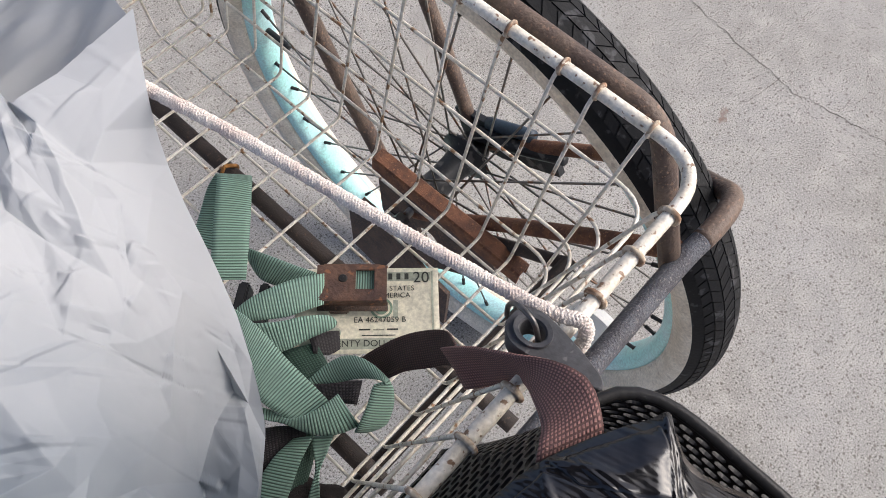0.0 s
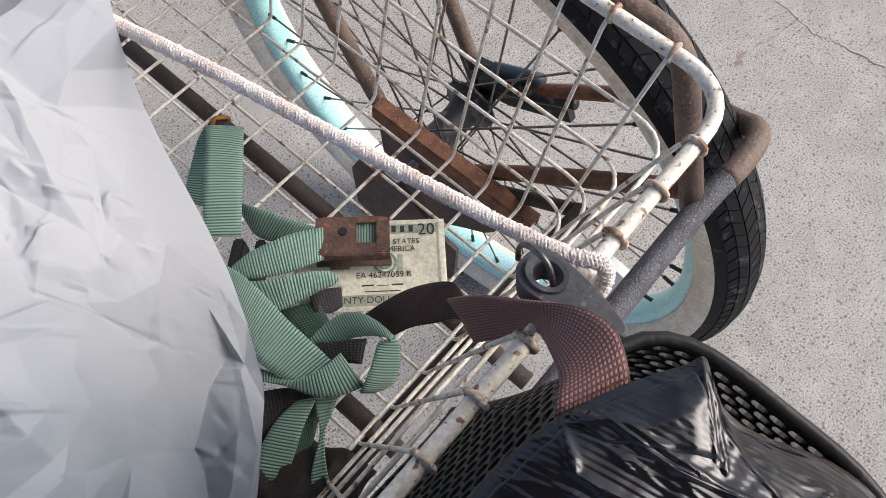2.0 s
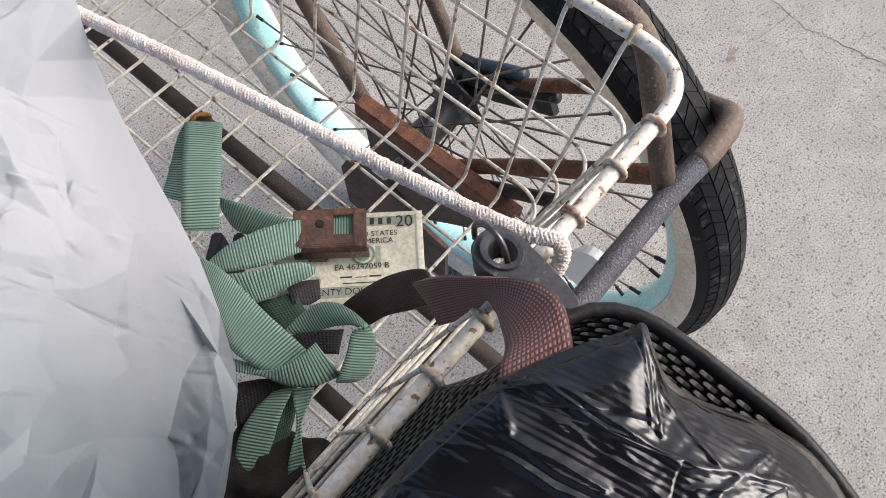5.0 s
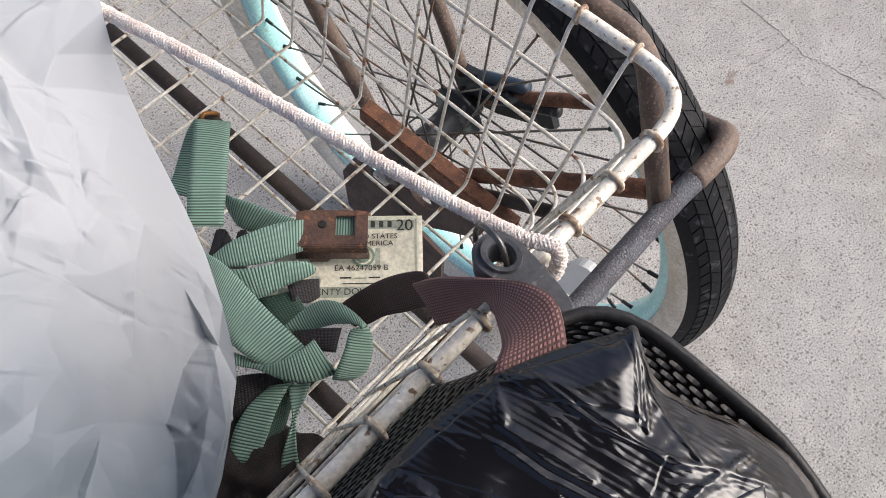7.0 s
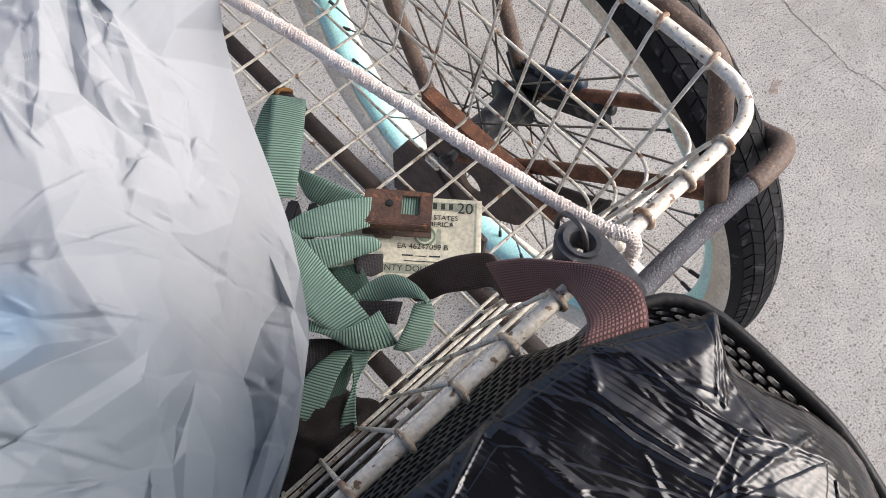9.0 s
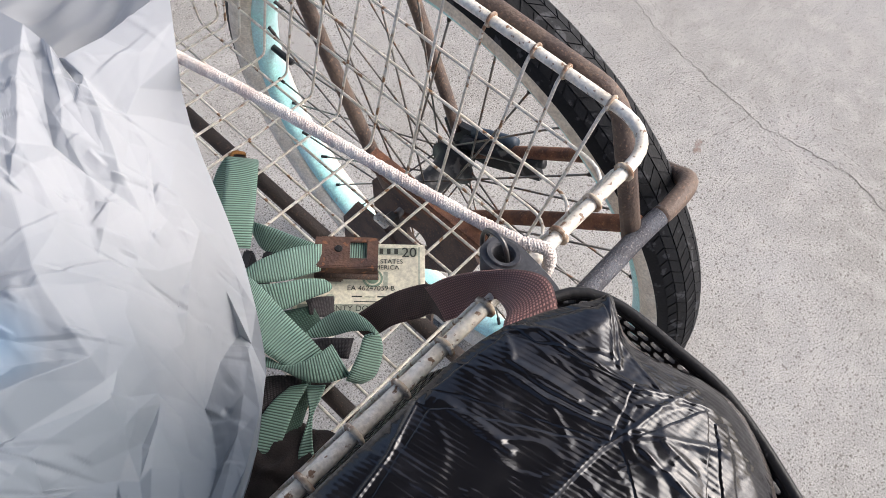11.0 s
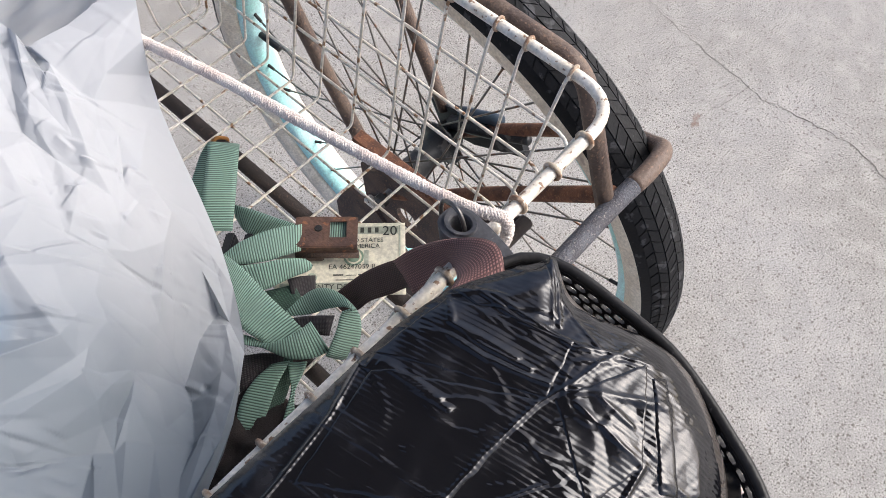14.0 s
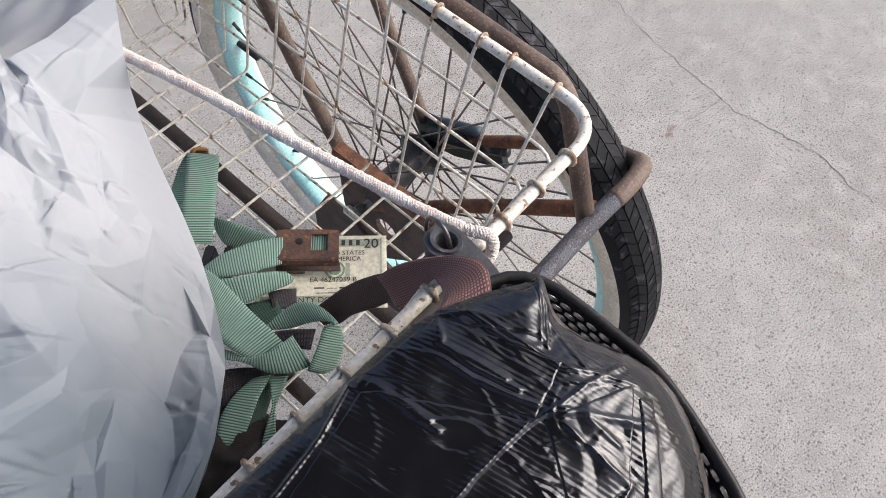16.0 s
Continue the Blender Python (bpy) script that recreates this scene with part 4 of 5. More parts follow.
# cam buckle: plate with slot and rivet, folded front, side cheeks
bu, bv = Vector((0.033, -0.035, 0.0)).normalized(), Vector((-0.023, -0.022, 0.0)).normalized()
bn = bu.cross(bv)
if bn.z < 0:
    bn = -bn
bo = Vector((0.1475, 0.2345, 0.5085))
BK = Matrix(((bu.x, bv.x, bn.x, bo.x), (bu.y, bv.y, bn.y, bo.y), (bu.z, bv.z, bn.z, bo.z), (0, 0, 0, 1)))
L, W = 0.0495, 0.026
bm = bmesh.new()
hole_lo, hole_hi = (0.0275, 0.004), (0.0405, 0.0185)
for lo, hi in (((0, 0, -0.002), (hole_lo[0], W, 0)), ((hole_hi[0], 0, -0.002), (L, W, 0)), ((hole_lo[0] - 0.0005, 0, -0.002), (hole_hi[0] + 0.0005, hole_lo[1], 0)), ((hole_lo[0] - 0.0005, hole_hi[1], -0.002), (hole_hi[0] + 0.0005, W, 0))):
    box(bm, lo, hi, 0.0004, BK)
buckle = part("buckle", bm, BUCKLE, strap, "rusty brown steel cam buckle", smooth=False)
bm = bmesh.new()
box(bm, (0.0, W - 0.0008, -0.014), (L, W + 0.0016, -0.0003), 0.0007, BK)
part("front_flange", bm, BUCKLE, buckle, smooth=False)
bm = bmesh.new()
box(bm, (0.004, -0.0012, -0.014), (L - 0.004, 0.0012, -0.0008), 0.0007, BK)
part("back_flange", bm, BUCKLE, buckle, smooth=False)
bm = bmesh.new()
bmesh.ops.create_cone(bm, cap_ends=True, segments=18, radius1=0.0034, radius2=0.0026, depth=0.0012, matrix=BK @ Matrix.Translation((0.0185, 0.0105, 0.0004)))
box(bm, (0.0178, 0.0082, 0.0008), (0.0192, 0.0128, 0.0013), 0.0001, BK)
part("rivet", bm, NIPPLE, buckle, smooth=False)
bm = bmesh.new()
bmesh.ops.create_cone(bm, cap_ends=True, segments=16, radius1=0.0035, radius2=0.0035, depth=0.05, matrix=BK @ Matrix.Translation((0.025, W + 0.001, -0.0125)) @ Matrix.Rotation(math.pi / 2, 4, "Y"))
part("cam_pin", bm, RUST_DARK, buckle, "dark rusted pin")
bm = bmesh.new()
box(bm, (0.008, W - 0.001, -0.018), (0.022, W + 0.005, -0.012), 0.001, BK)
part("cam_tooth", bm, RUST_DARK, buckle, smooth=False)
# webbing under the slot
bm = bmesh.new()
uvl = bm.loops.layers.uv.new("UVMap")
q = [BK @ Vector(p) for p in ((0.004, 0.002, -0.0045), (L - 0.003, 0.002, -0.0045), (L - 0.003, 0.024, -0.0045), (0.004, 0.024, -0.0045))]
f = bm.faces.new([bm.verts.new(p) for p in q])
for lp, w in zip(f.loops, ((0, 0.0), (0.0, 0.045), (0.022, 0.045), (0.022, 0))):
    lp[uvl].uv = w
wb = part("buckle_webbing", bm, GREEN, buckle, smooth=False)
mod = wb.modifiers.new("thickness", "SOLIDIFY")
mod.thickness = 0.0016
# black plastic keeper
bm = bmesh.new()
box(bm, (-0.012, -0.013, 0.0), (0.012, -0.006, 0.020), 0.0015, pose(0.098, 0.252, 0.487, 0, 0, 35))
box(bm, (-0.012, 0.002, 0.0), (0.012, 0.010, 0.017), 0.0015, pose(0.098, 0.252, 0.487, 0, 0, 35))
box(bm, (-0.0125, -0.013, 0.0), (-0.008, 0.010, 0.014), 0.001, pose(0.098, 0.252, 0.487, 0, 0, 35))
part("keeper", bm, BLACK_PLASTIC, strap, "black plastic strap keeper", smooth=False)

# ---- rope ----
rope = thing("rope", (0.13, 0.2, 0.68), "thick whitish braided cotton rope stretched across the basket", "rope")
rope_line = curve_points([(0.152, 0.052, 0.660), (0.163, 0.051, 0.674), (0.166, 0.056, 0.684), (0.160, 0.070, 0.6835), (0.152, 0.105, 0.682), (0.139, 0.175, 0.681), (0.127, 0.242, 0.680), (0.1165, 0.290, 0.679), (0.110, 0.322, 0.674), (0.104, 0.350, 0.645), (0.099, 0.38, 0.605), (0.095, 0.42, 0.570)], 0.0012)
ROPE_R = 0.0034


def braid(name, line, radius, strands, turns_per_m, material, parent):
    """A rope of strands wound both ways over a core."""
    acc, run = [0.0], 0.0
    for a, b in zip(line, line[1:]):
        run += (b - a).length
        acc.append(run)
    tang = [(line[min(i + 1, len(line) - 1)] - line[max(i - 1, 0)]).normalized() for i in range(len(line))]
    nrm = Vector((0, 0, 1))
    frames = []
    for t in tang:
        nrm = (nrm - t * nrm.dot(t)).normalized()
        frames.append((nrm, t.cross(nrm)))
    part("core", sweep(bmesh.new(), line[::3], radius * 0.82, 10), material, parent)
    for way in (1, -1):
        for s in range(strands):
            pts = []
            for i in range(0, len(line)):
                ang = way * 2 * math.pi * turns_per_m * acc[i] + 2 * math.pi * s / strands
                r = radius * (0.86 + 0.06 * way * math.sin(strands * 2 * math.pi * turns_per_m * acc[i] + math.pi * s))
                pts.append(line[i] + (frames[i][0] * math.cos(ang) + frames[i][1] * math.sin(ang)) * r)
            part("strand", sweep(bmesh.new(), pts, radius * 0.25, 5), material, parent)


braid("rope", rope_line, ROPE_R, 6, 105, ROPE, rope)

# ---- rubber tie-down end with steel hook ----
tie = thing("rubber_strap_end", (0.14, 0.06, 0.69), "dark grey rubber strap end with a steel hook on the rim", "strap")
ax = Vector((-0.001, -0.046, 0.006)).normalized()
side = ax.cross(Vector((0, 0, 1))).normalized()
upv = side.cross(ax)
TC = Vector((0.1460, 0.0690, 0.684))
TM = Matrix(((ax.x, side.x, upv.x, TC.x), (ax.y, side.y, upv.y, TC.y), (ax.z, side.z, upv.z, TC.z), (0, 0, 0, 1)))
bm = bmesh.new()
k = 64
outer, inner = [], []
for i in range(k):
    a = 2 * math.pi * i / k
    ca, sa = math.cos(a), math.sin(a)
    lx = 0.0125 * ca if ca < 0 else 0.038 * ca ** 0.9
    ly = 0.0105 * (abs(sa) ** 0.75) * (1 if sa > 0 else -1) * (1.0 if ca < 0 else (1 - 0.45 * ca))
    outer.append((lx, ly))
    inner.append((0.0062 * ca, 0.0050 * sa))
rings = []
for h, grow in ((-0.0125, 0.94), (-0.0115, 0.98), (0.0026, 1.0), (0.0031, 0.97)):
    rings.append([bm.verts.new(TM @ Vector((x * grow, y * grow, h))) for x, y in outer])
rings.append([bm.verts.new(TM @ Vector((x * 1.55, y * 1.55, 0.0032))) for x, y in inner])
rings.append([bm.verts.new(TM @ Vector((x * 1.50, y * 1.50, 0.0050))) for x, y in inner])
rings.append([bm.verts.new(TM @ Vector((x * 1.12, y * 1.12, 0.0046))) for x, y in inner])
rings.append([bm.verts.new(TM @ Vector((x, y, 0.0035))) for x, y in inner])
rings.append([bm.verts.new(TM @ Vector((x, y, -0.0120))) for x, y in inner])
for a, b in zip(rings, rings[1:] + rings[:1]):
    for i in range(k):
        bm.faces.new((a[i], a[(i + 1) % k], b[(i + 1) % k], b[i]))
part("pad", bm, RUBBER, tie, "dark grey moulded rubber pad with an eyelet", smooth=False)
tube("hook", curve_points([TM @ Vector(p) for p in ((0.004, 0.001, -0.006), (0.0035, 0.001, 0.004), (0.0, 0.0, 0.012), (-0.006, -0.001, 0.0135), (-0.013, -0.002, 0.010), (-0.016, -0.002, 0.003), (-0.0155, -0.001, -0.004))], 0.002), 0.0013, STEEL, tie, "bent steel wire hook", 10)

# ---- black mesh basket ----
MB = thing("mesh_basket", (0.0, -0.12, 0.52), "black expanded-metal mesh basket with a rolled rim", "basket")
MX0, MX1, MY0, MY1, MZ = -0.19, 0.177, -0.147, 0.060, 0.715


def resample(loop, step):
    out, carry = [], 0.0
    for a, b in zip(loop, loop[1:] + loop[:1]):
        d = (b - a).length
        while carry < d:
            out.append(a.lerp(b, carry / d))
            carry += step
        carry -= d
    return out


loop = curve_points([(-0.14, 0.032, 0), (0.0, 0.032, 0), (0.085, 0.029, 0), (0.108, 0.0310, 0), (0.1225, 0.0330, 0), (0.1330, 0.030, 0), (0.1425, 0.0225, 0), (0.1480, 0.011, 0), (0.1495, -0.004, 0), (0.1490, -0.025, 0), (0.1480, -0.048, 0),
                     (0.1420, -0.068, 0), (0.1330, -0.089, 0), (0.1215, -0.111, 0), (0.102, -0.130, 0), (0.07, -0.140, 0), (-0.12, -0.140, 0), (-0.175, -0.11, 0), (-0.19, -0.04, 0), (-0.175, 0.025, 0)], 0.006, True)
tube("mesh_rim", [p + Vector((0, 0, MZ)) for p in resample(loop, 0.008)], 0.0026, MESH_BLACK, MB, "rolled black rim", 10, True)
band = bmesh.new()
band_rows = [[band.verts.new(p + Vector((0, 0, MZ - down))) for p in resample(loop, 0.006)] for down in (0.0, 0.0045)]
for i in range(len(band_rows[0])):
    j = (i + 1) % len(band_rows[0])
    band.faces.new((band_rows[0][i], band_rows[0][j], band_rows[1][j], band_rows[1][i]))
band_ob = part("rim_band", band, MESH_BLACK, MB, "flat black band under the rim")
band_mod = band_ob.modifiers.new("thickness", "SOLIDIFY")
band_mod.thickness, band_mod.offset = 0.0016, 0.0
tube("mesh_rim_lower", [p + Vector((0, 0, MZ - 0.0045)) for p in resample(loop, 0.008)], 0.0016, MESH_BLACK, MB, "", 8, True)
CELL_W, CELL_H, ROWS_N = 0.0076, 0.0053, 34
ring = resample(loop, CELL_W)
cent = Vector(((MX0 + MX1) / 2, (MY0 + MY1) / 2, 0))


def wall_at(u, z):
    """A place on the mesh wall, u in cells round it."""
    i = int(math.floor(u)) % len(ring)
    p = ring[i].lerp(ring[(i + 1) % len(ring)], u - math.floor(u))
    f = (MZ - z) / 0.25
    near = max(0.0, min(1.0, p.y / 0.025)) * max(0.0, min(1.0, (0.150 - p.x) / 0.05))
    return Vector((cent.x + (p.x - cent.x) * (1 - 0.08 * f), cent.y + (p.y - cent.y) * (1 - 0.17 * f) + 0.048 * near * min(1.0, f * 2.2), z))


verts, faces = [], []
for r in range(ROWS_N):
    for c_ in range(len(ring)):
        p = ring[c_]
        zc = MZ - 0.0048 - CELL_H * (r + 0.5)
        if p.x < -0.10:
            continue
        u = c_ + (0.5 if r % 2 else 0.0)
        base = len(verts)
        for du, dz in ((-0.5, 0.0), (-0.5, 0.5), (0.0, 0.5), (0.5, 0.5), (0.5, 0.0), (0.5, -0.5), (0.0, -0.5), (-0.5, -0.5)):
            verts.append(wall_at(u + du, zc + dz * CELL_H))
        for du, dz in ((-0.43, 0.0), (-0.33, 0.30), (0.0, 0.37), (0.33, 0.30), (0.43, 0.0), (0.33, -0.30), (0.0, -0.37), (-0.33, -0.30)):
            verts.append(wall_at(u + du, zc + dz * CELL_H))
        for k in range(8):
            j = (k + 1) % 8
            faces.append((base + k, base + j, base + 8 + j, base + 8 + k))
me = bpy.data.meshes.new("mesh_wall")
me.from_pydata(verts, [], faces)
me.materials.append(MESH_BLACK)
ob = new("mesh_wall", me)
ob.parent = MB
ob.matrix_parent_inverse = Matrix.Translation(MB.location).inverted()
tagged(ob, "black expanded-metal mesh", kind="stuff")
mod = ob.modifiers.new("thickness", "SOLIDIFY")
mod.thickness, mod.offset = 0.0020, 0.0
bm = bmesh.new()
bot = [wall_at(i, MZ - 0.185) for i in range(len(ring))]
vb = [bm.verts.new(p) for p in bot]
vt = [bm.verts.new(p + Vector((0, 0, 0.004))) for p in bot]
bm.faces.new(vb)
bm.faces.new(vt)
for i in range(len(vb)):
    j = (i + 1) % len(vb)
    bm.faces.new((vb[i], vb[j], vt[j], vt[i]))
part("mesh_floor", bm, MESH_BLACK, MB, smooth=False)

# ---- taped bundle in the mesh basket ----
bundle = thing("taped_bundle", (-0.03, -0.12, 0.53), "bulging bundle wrapped in glossy black duct tape strips", "bundle")
CREASES = [
    [(-0.010, -0.020), (0.026, -0.023), (0.049, -0.023), (0.078, -0.026), (0.094, -0.031), (0.106, -0.033), (0.128, -0.040)],
    [(0.091, 0.034), (0.096, 0.026), (0.101, 0.017), (0.102, 0.003), (0.104, -0.012), (0.105, -0.022), (0.118, -0.038)],
    [(0.091, 0.032), (0.080, 0.021), (0.081, 0.004), (0.086, -0.015)],
    [(0.046, 0.036), (0.050, 0.028), (0.050, 0.018), (0.053, -0.003)],
    [(0.046, 0.036), (0.022, 0.028), (-0.007, 0.024), (-0.05, 0.02)],
    [(0.089, 0.031), (0.100, 0.020), (0.104, 0.011), (0.110, 0.007), (0.122, 0.003)],
    [(0.132, 0.010), (0.121, 0.000), (0.110, -0.008)],
    [(0.089, 0.031), (0.084, 0.023), (0.080, 0.019)],
    [(0.081, 0.017), (0.083, 0.007), (0.086, -0.009)],
    [(0.099, 0.020), (0.099, 0.008), (0.099, 0.000), (0.103, -0.009), (0.106, -0.019), (0.109, -0.027)],
    [(0.050, 0.039), (0.051, 0.025), (0.054, 0.002)],
    [(0.075, 0.017), (0.077, 0.003), (0.081, -0.011), (0.086, -0.024)],
    [(0.086, -0.028), (0.097, -0.041), (0.113, -0.064)],
    [(0.095, -0.042), (0.096, -0.057)],
    [(0.134, 0.012), (0.124, -0.001), (0.109, -0.012)],
    [(0.120, -0.004), (0.112, -0.030), (0.123, -0.049)],
    [(0.091, -0.031), (0.099, -0.044), (0.114, -0.063)],
    [(0.087, -0.036), (0.087, -0.059), (0.088, -0.069), (0.058, -0.072), (0.02, -0.075)],
]


SEGS = [(a, b) for line in CREASES for a, b in zip(line, line[1:])]
tc = Vector((0.03, -0.035, 0))
TOP_LOOP = [(0.046, 0.0380, 0), (0.072, 0.0365, 0), (0.091, 0.0325, 0), (0.112, 0.0235, 0), (0.1290, 0.0135, 0), (0.1352, 0.0100, 0), (0.1325, 0.0040, 0), (0.1295, -0.006, 0), (0.1345, -0.022, 0), (0.1450, -0.046, 0),
            (0.1465, -0.064, 0), (0.1390, -0.081, 0), (0.128, -0.096, 0), (0.114, -0.108, 0), (0.09, -0.116, 0), (0.04, -0.119, 0), (-0.08, -0.119, 0), (-0.165, -0.09, 0), (-0.185, -0.03, 0), (-0.165, 0.025, 0), (-0.08, 0.039, 0)]
tape_loop = [p for i, p in enumerate(curve_points(TOP_LOOP, 0.0011, True)) if p.x > -0.06 or i % 5 == 0]
polar = sorted((math.atan2(p.y - tc.y, p.x - tc.x), (p - tc).length) for p in tape_loop)
pol_a, pol_r = [a for a, r in polar], [r for a, r in polar]


nick = random.Random(5)
NICKS = []
for _ in range(120):
    turn = radians(-75 + nick.gauss(0, 20))
    cx = nick.uniform(-0.03, 0.135)
    NICKS.append((cx, nick.uniform(-0.10, 0.035), math.cos(turn), math.sin(turn), nick.uniform(0.003, 0.010), nick.uniform(0.0006, 0.0011), nick.uniform(0.0002, 0.0005) * (1.5 if cx > 0.08 else 1.0)))


def ramp01(v, lo, hi):
    t = np.clip((v - lo) / (hi - lo), 0.0, 1.0)
    return t * t * (3 - 2 * t)


def tape_height(xs, ys):
    """Height of the wrapped top: a flat pillow, rounded towards its edges, with folds and creases."""
    xs, ys = np.asarray(xs), np.asarray(ys)
    f = np.hypot(xs - tc.x, ys - tc.y) / np.interp(np.arctan2(ys - tc.y, xs - tc.x), pol_a, pol_r, period=2 * math.pi)
    lean = 0.35 + 0.45 * ramp01(-ys, -0.012, 0.012) + 0.35 * ramp01(-ys, 0.03, 0.07)
    z = 0.748 - lean * (0.010 * f ** 12 + 0.012 * f ** 8)
    z = z - 3.6 * np.clip(-ys - 0.026, 0, 1) ** 2 * ramp01(xs, 0.02, 0.08)
    z = z - 3.2 * np.clip(xs - 0.088, 0, 1) ** 2 * ramp01(-ys, -0.004, 0.02)
    fold = np.zeros_like(xs)
    for (ax_, ay_), (bx, by) in SEGS:
        dx, dy = bx - ax_, by - ay_
        t = np.clip(((xs - ax_) * dx + (ys - ay_) * dy) / (dx * dx + dy * dy), 0, 1)
        d = np.hypot(xs - ax_ - dx * t, ys - ay_ - dy * t)
        fold = np.maximum(fold, 0.0010 * np.exp(-(d / 0.0010) ** 2) + 0.0004 * np.exp(-(d / 0.005) ** 2))
    for cx, cy, dx, dy, half, width, high in NICKS:
        a = (xs - cx) * dx + (ys - cy) * dy
        d = (ys - cy) * dx - (xs - cx) * dy
        fold = np.maximum(fold, high * np.exp(-(d / width) ** 2) * np.clip(1 - (a / half) ** 2, 0, 1))
    z = z + fold
    out = []
    for x, y, h in zip(xs, ys, z):
        gain = 0.85 + 1.6 * float(ramp01(x - y * 0.7, 0.085, 0.135))
        h += gain * (0.0005 * crumple(x, y, 0.042, 0.024, 0.5, 11) + 0.00030 * crumple(x, y, 0.018, 0.0085, 1.2, 12) + 0.00013 * crumple(x, y, 0.010, 0.0035, 0.1, 13))
        ridge = 1 - abs(noise.noise(Vector((x * 40 + y * 10, y * 20 - x * 12, 7.0))))
        h += 0.0005 * max(0.0, ridge - 0.96) / 0.04
        out.append(h)
    return out


def mesh_piece(name, verts, faces, material, label):
    used = sorted({i for f in faces for i in f})
    at = {v: k for k, v in enumerate(used)}
    bm = bmesh.new()
    vs = [bm.verts.new(verts[i]) for i in used]
    for f in faces:
        bm.faces.new([vs[at[i]] for i in f])
    for e in bm.edges:
        if len(e.link_faces) == 2 and e.calc_face_angle(0.0) > radians(9):
            e.smooth = False
    part(name, bm, material, bundle, label)


NR = 165
K = len(tape_loop)
verts = []
for z, grow in ((0.52, -0.03), (0.62, -0.016), (0.66, -0.009), (0.69, -0.003), (0.705, 0.001)):
    for p in tape_loop:
        d = (p - tc).normalized()
        out_ = 0.6 if d.x > 0.3 and d.y < 0.3 else 0.0
        g_ = grow + out_ * 0.003 if z > 0.6 else grow
        verts.append((p.x + d.x * g_, p.y + d.y * g_, z + 0.002 * noise.noise(Vector((p.x * 60, p.y * 60, z * 50)))))
LOW = len(verts) // K
shrink = [1 - (r / NR) ** 1.1 for r in range(NR)]
xs = [tc.x + (p.x - tc.x) * f for f in shrink for p in tape_loop]
ys = [tc.y + (p.y - tc.y) * f for f in shrink for p in tape_loop]
verts += list(zip(xs, ys, tape_height(xs, ys)))
top_faces, side_faces = [], []
for r in range(LOW + NR - 1):
    for i in range(K):
        j = (i + 1) % K
        c = verts[r * K + i]
        edge = (1 - (1 - (max(0, r - LOW) / NR) ** 1.1)) * (Vector((tape_loop[i].x, tape_loop[i].y, 0)) - tc).length
        wide = 0.0035 + 0.0085 * float(ramp01(-c[1], 0.030, 0.068)) + 0.0015 * noise.noise(Vector((c[0] * 40, c[1] * 40, 3)))
        side = c[0] > 0.04 and c[1] < 0.004 and (r < LOW or edge < wide)
        (side_faces if side else top_faces).append((r * K + i, r * K + j, r * K + K + j, r * K + K + i))
mesh_piece("tape_wrap", verts, top_faces, TAPE, "glossy black duct tape with wrinkles")
mesh_piece("side_tape", verts, side_faces, TAPE_GREY, "grey-brown glossy tape round the side")
# single strips laid over the top
STRIPS = [
    ((0.050, 0.0355), (0.089, 0.0300), (0.107, -0.021), (0.081, -0.027), 0.0004),
    ((-0.004, 0.020), (0.046, 0.0305), (0.080, -0.0262), (0.025, -0.025), 0.0006),
    ((0.092, 0.0312), (0.1295, 0.0100), (0.111, -0.011), (0.093, 0.018), 0.0009),
    ((0.083, -0.029), (0.122, -0.047), (0.087, -0.069), (0.060, -0.062), 0.0005),
    ((0.118, -0.051), (0.124, -0.056), (0.090, -0.086), (0.084, -0.079), 0.0007),
]
for a, b, c, d, lift in STRIPS:
    a, b, c, d = Vector(a), Vector(b), Vector(c), Vector(d)
    nu, nv = max(8, int((b - a).length / 0.0009)), max(8, int((d - a).length / 0.0009))
    xs, ys, edge = [], [], []
    for i in range(nu + 1):
        for j in range(nv + 1):
            u, v = i / nu, j / nv
            p = a.lerp(b, u).lerp(d.lerp(c, u), v)
            w = 0.0007
            xs.append(p.x + w * noise.noise(Vector((p.x * 150, p.y * 150, 5))))
            ys.append(p.y + w * noise.noise(Vector((p.x * 150, p.y * 150, 9))))
            edge.append(i in (0, nu) or j in (0, nv))
    zs = tape_height(xs, ys)
    verts = [(x, y, z + (-0.0004 if e else lift)) for x, y, z, e in zip(xs, ys, zs, edge)]
    faces = [(i * (nv + 1) + j, i * (nv + 1) + j + 1, (i + 1) * (nv + 1) + j + 1, (i + 1) * (nv + 1) + j) for i in range(nu) for j in range(nv)]
    mesh_piece("tape_strip", verts, faces, TAPE, "")
# cord end in the mesh basket
cord = thing("cord", (0.13, -0.11, 0.69), "loose end of white braided cord beside the taped bundle", "cord")
tube("cord_run", curve_points([(0.136, -0.097, 0.69), (0.129, -0.102, 0.696), (0.122, -0.108, 0.698), (0.115, -0.112, 0.698), (0.108, -0.115, 0.694), (0.099, -0.12, 0.685)], 0.003), 0.0034, ROPE, cord, "white braided cord", 10)

# ---- white plastic bag ----
bag = thing("plastic_bag", (0.0, 0.27, FLOORZ + 0.002), "crumpled translucent white plastic bag standing in the basket", "bag")
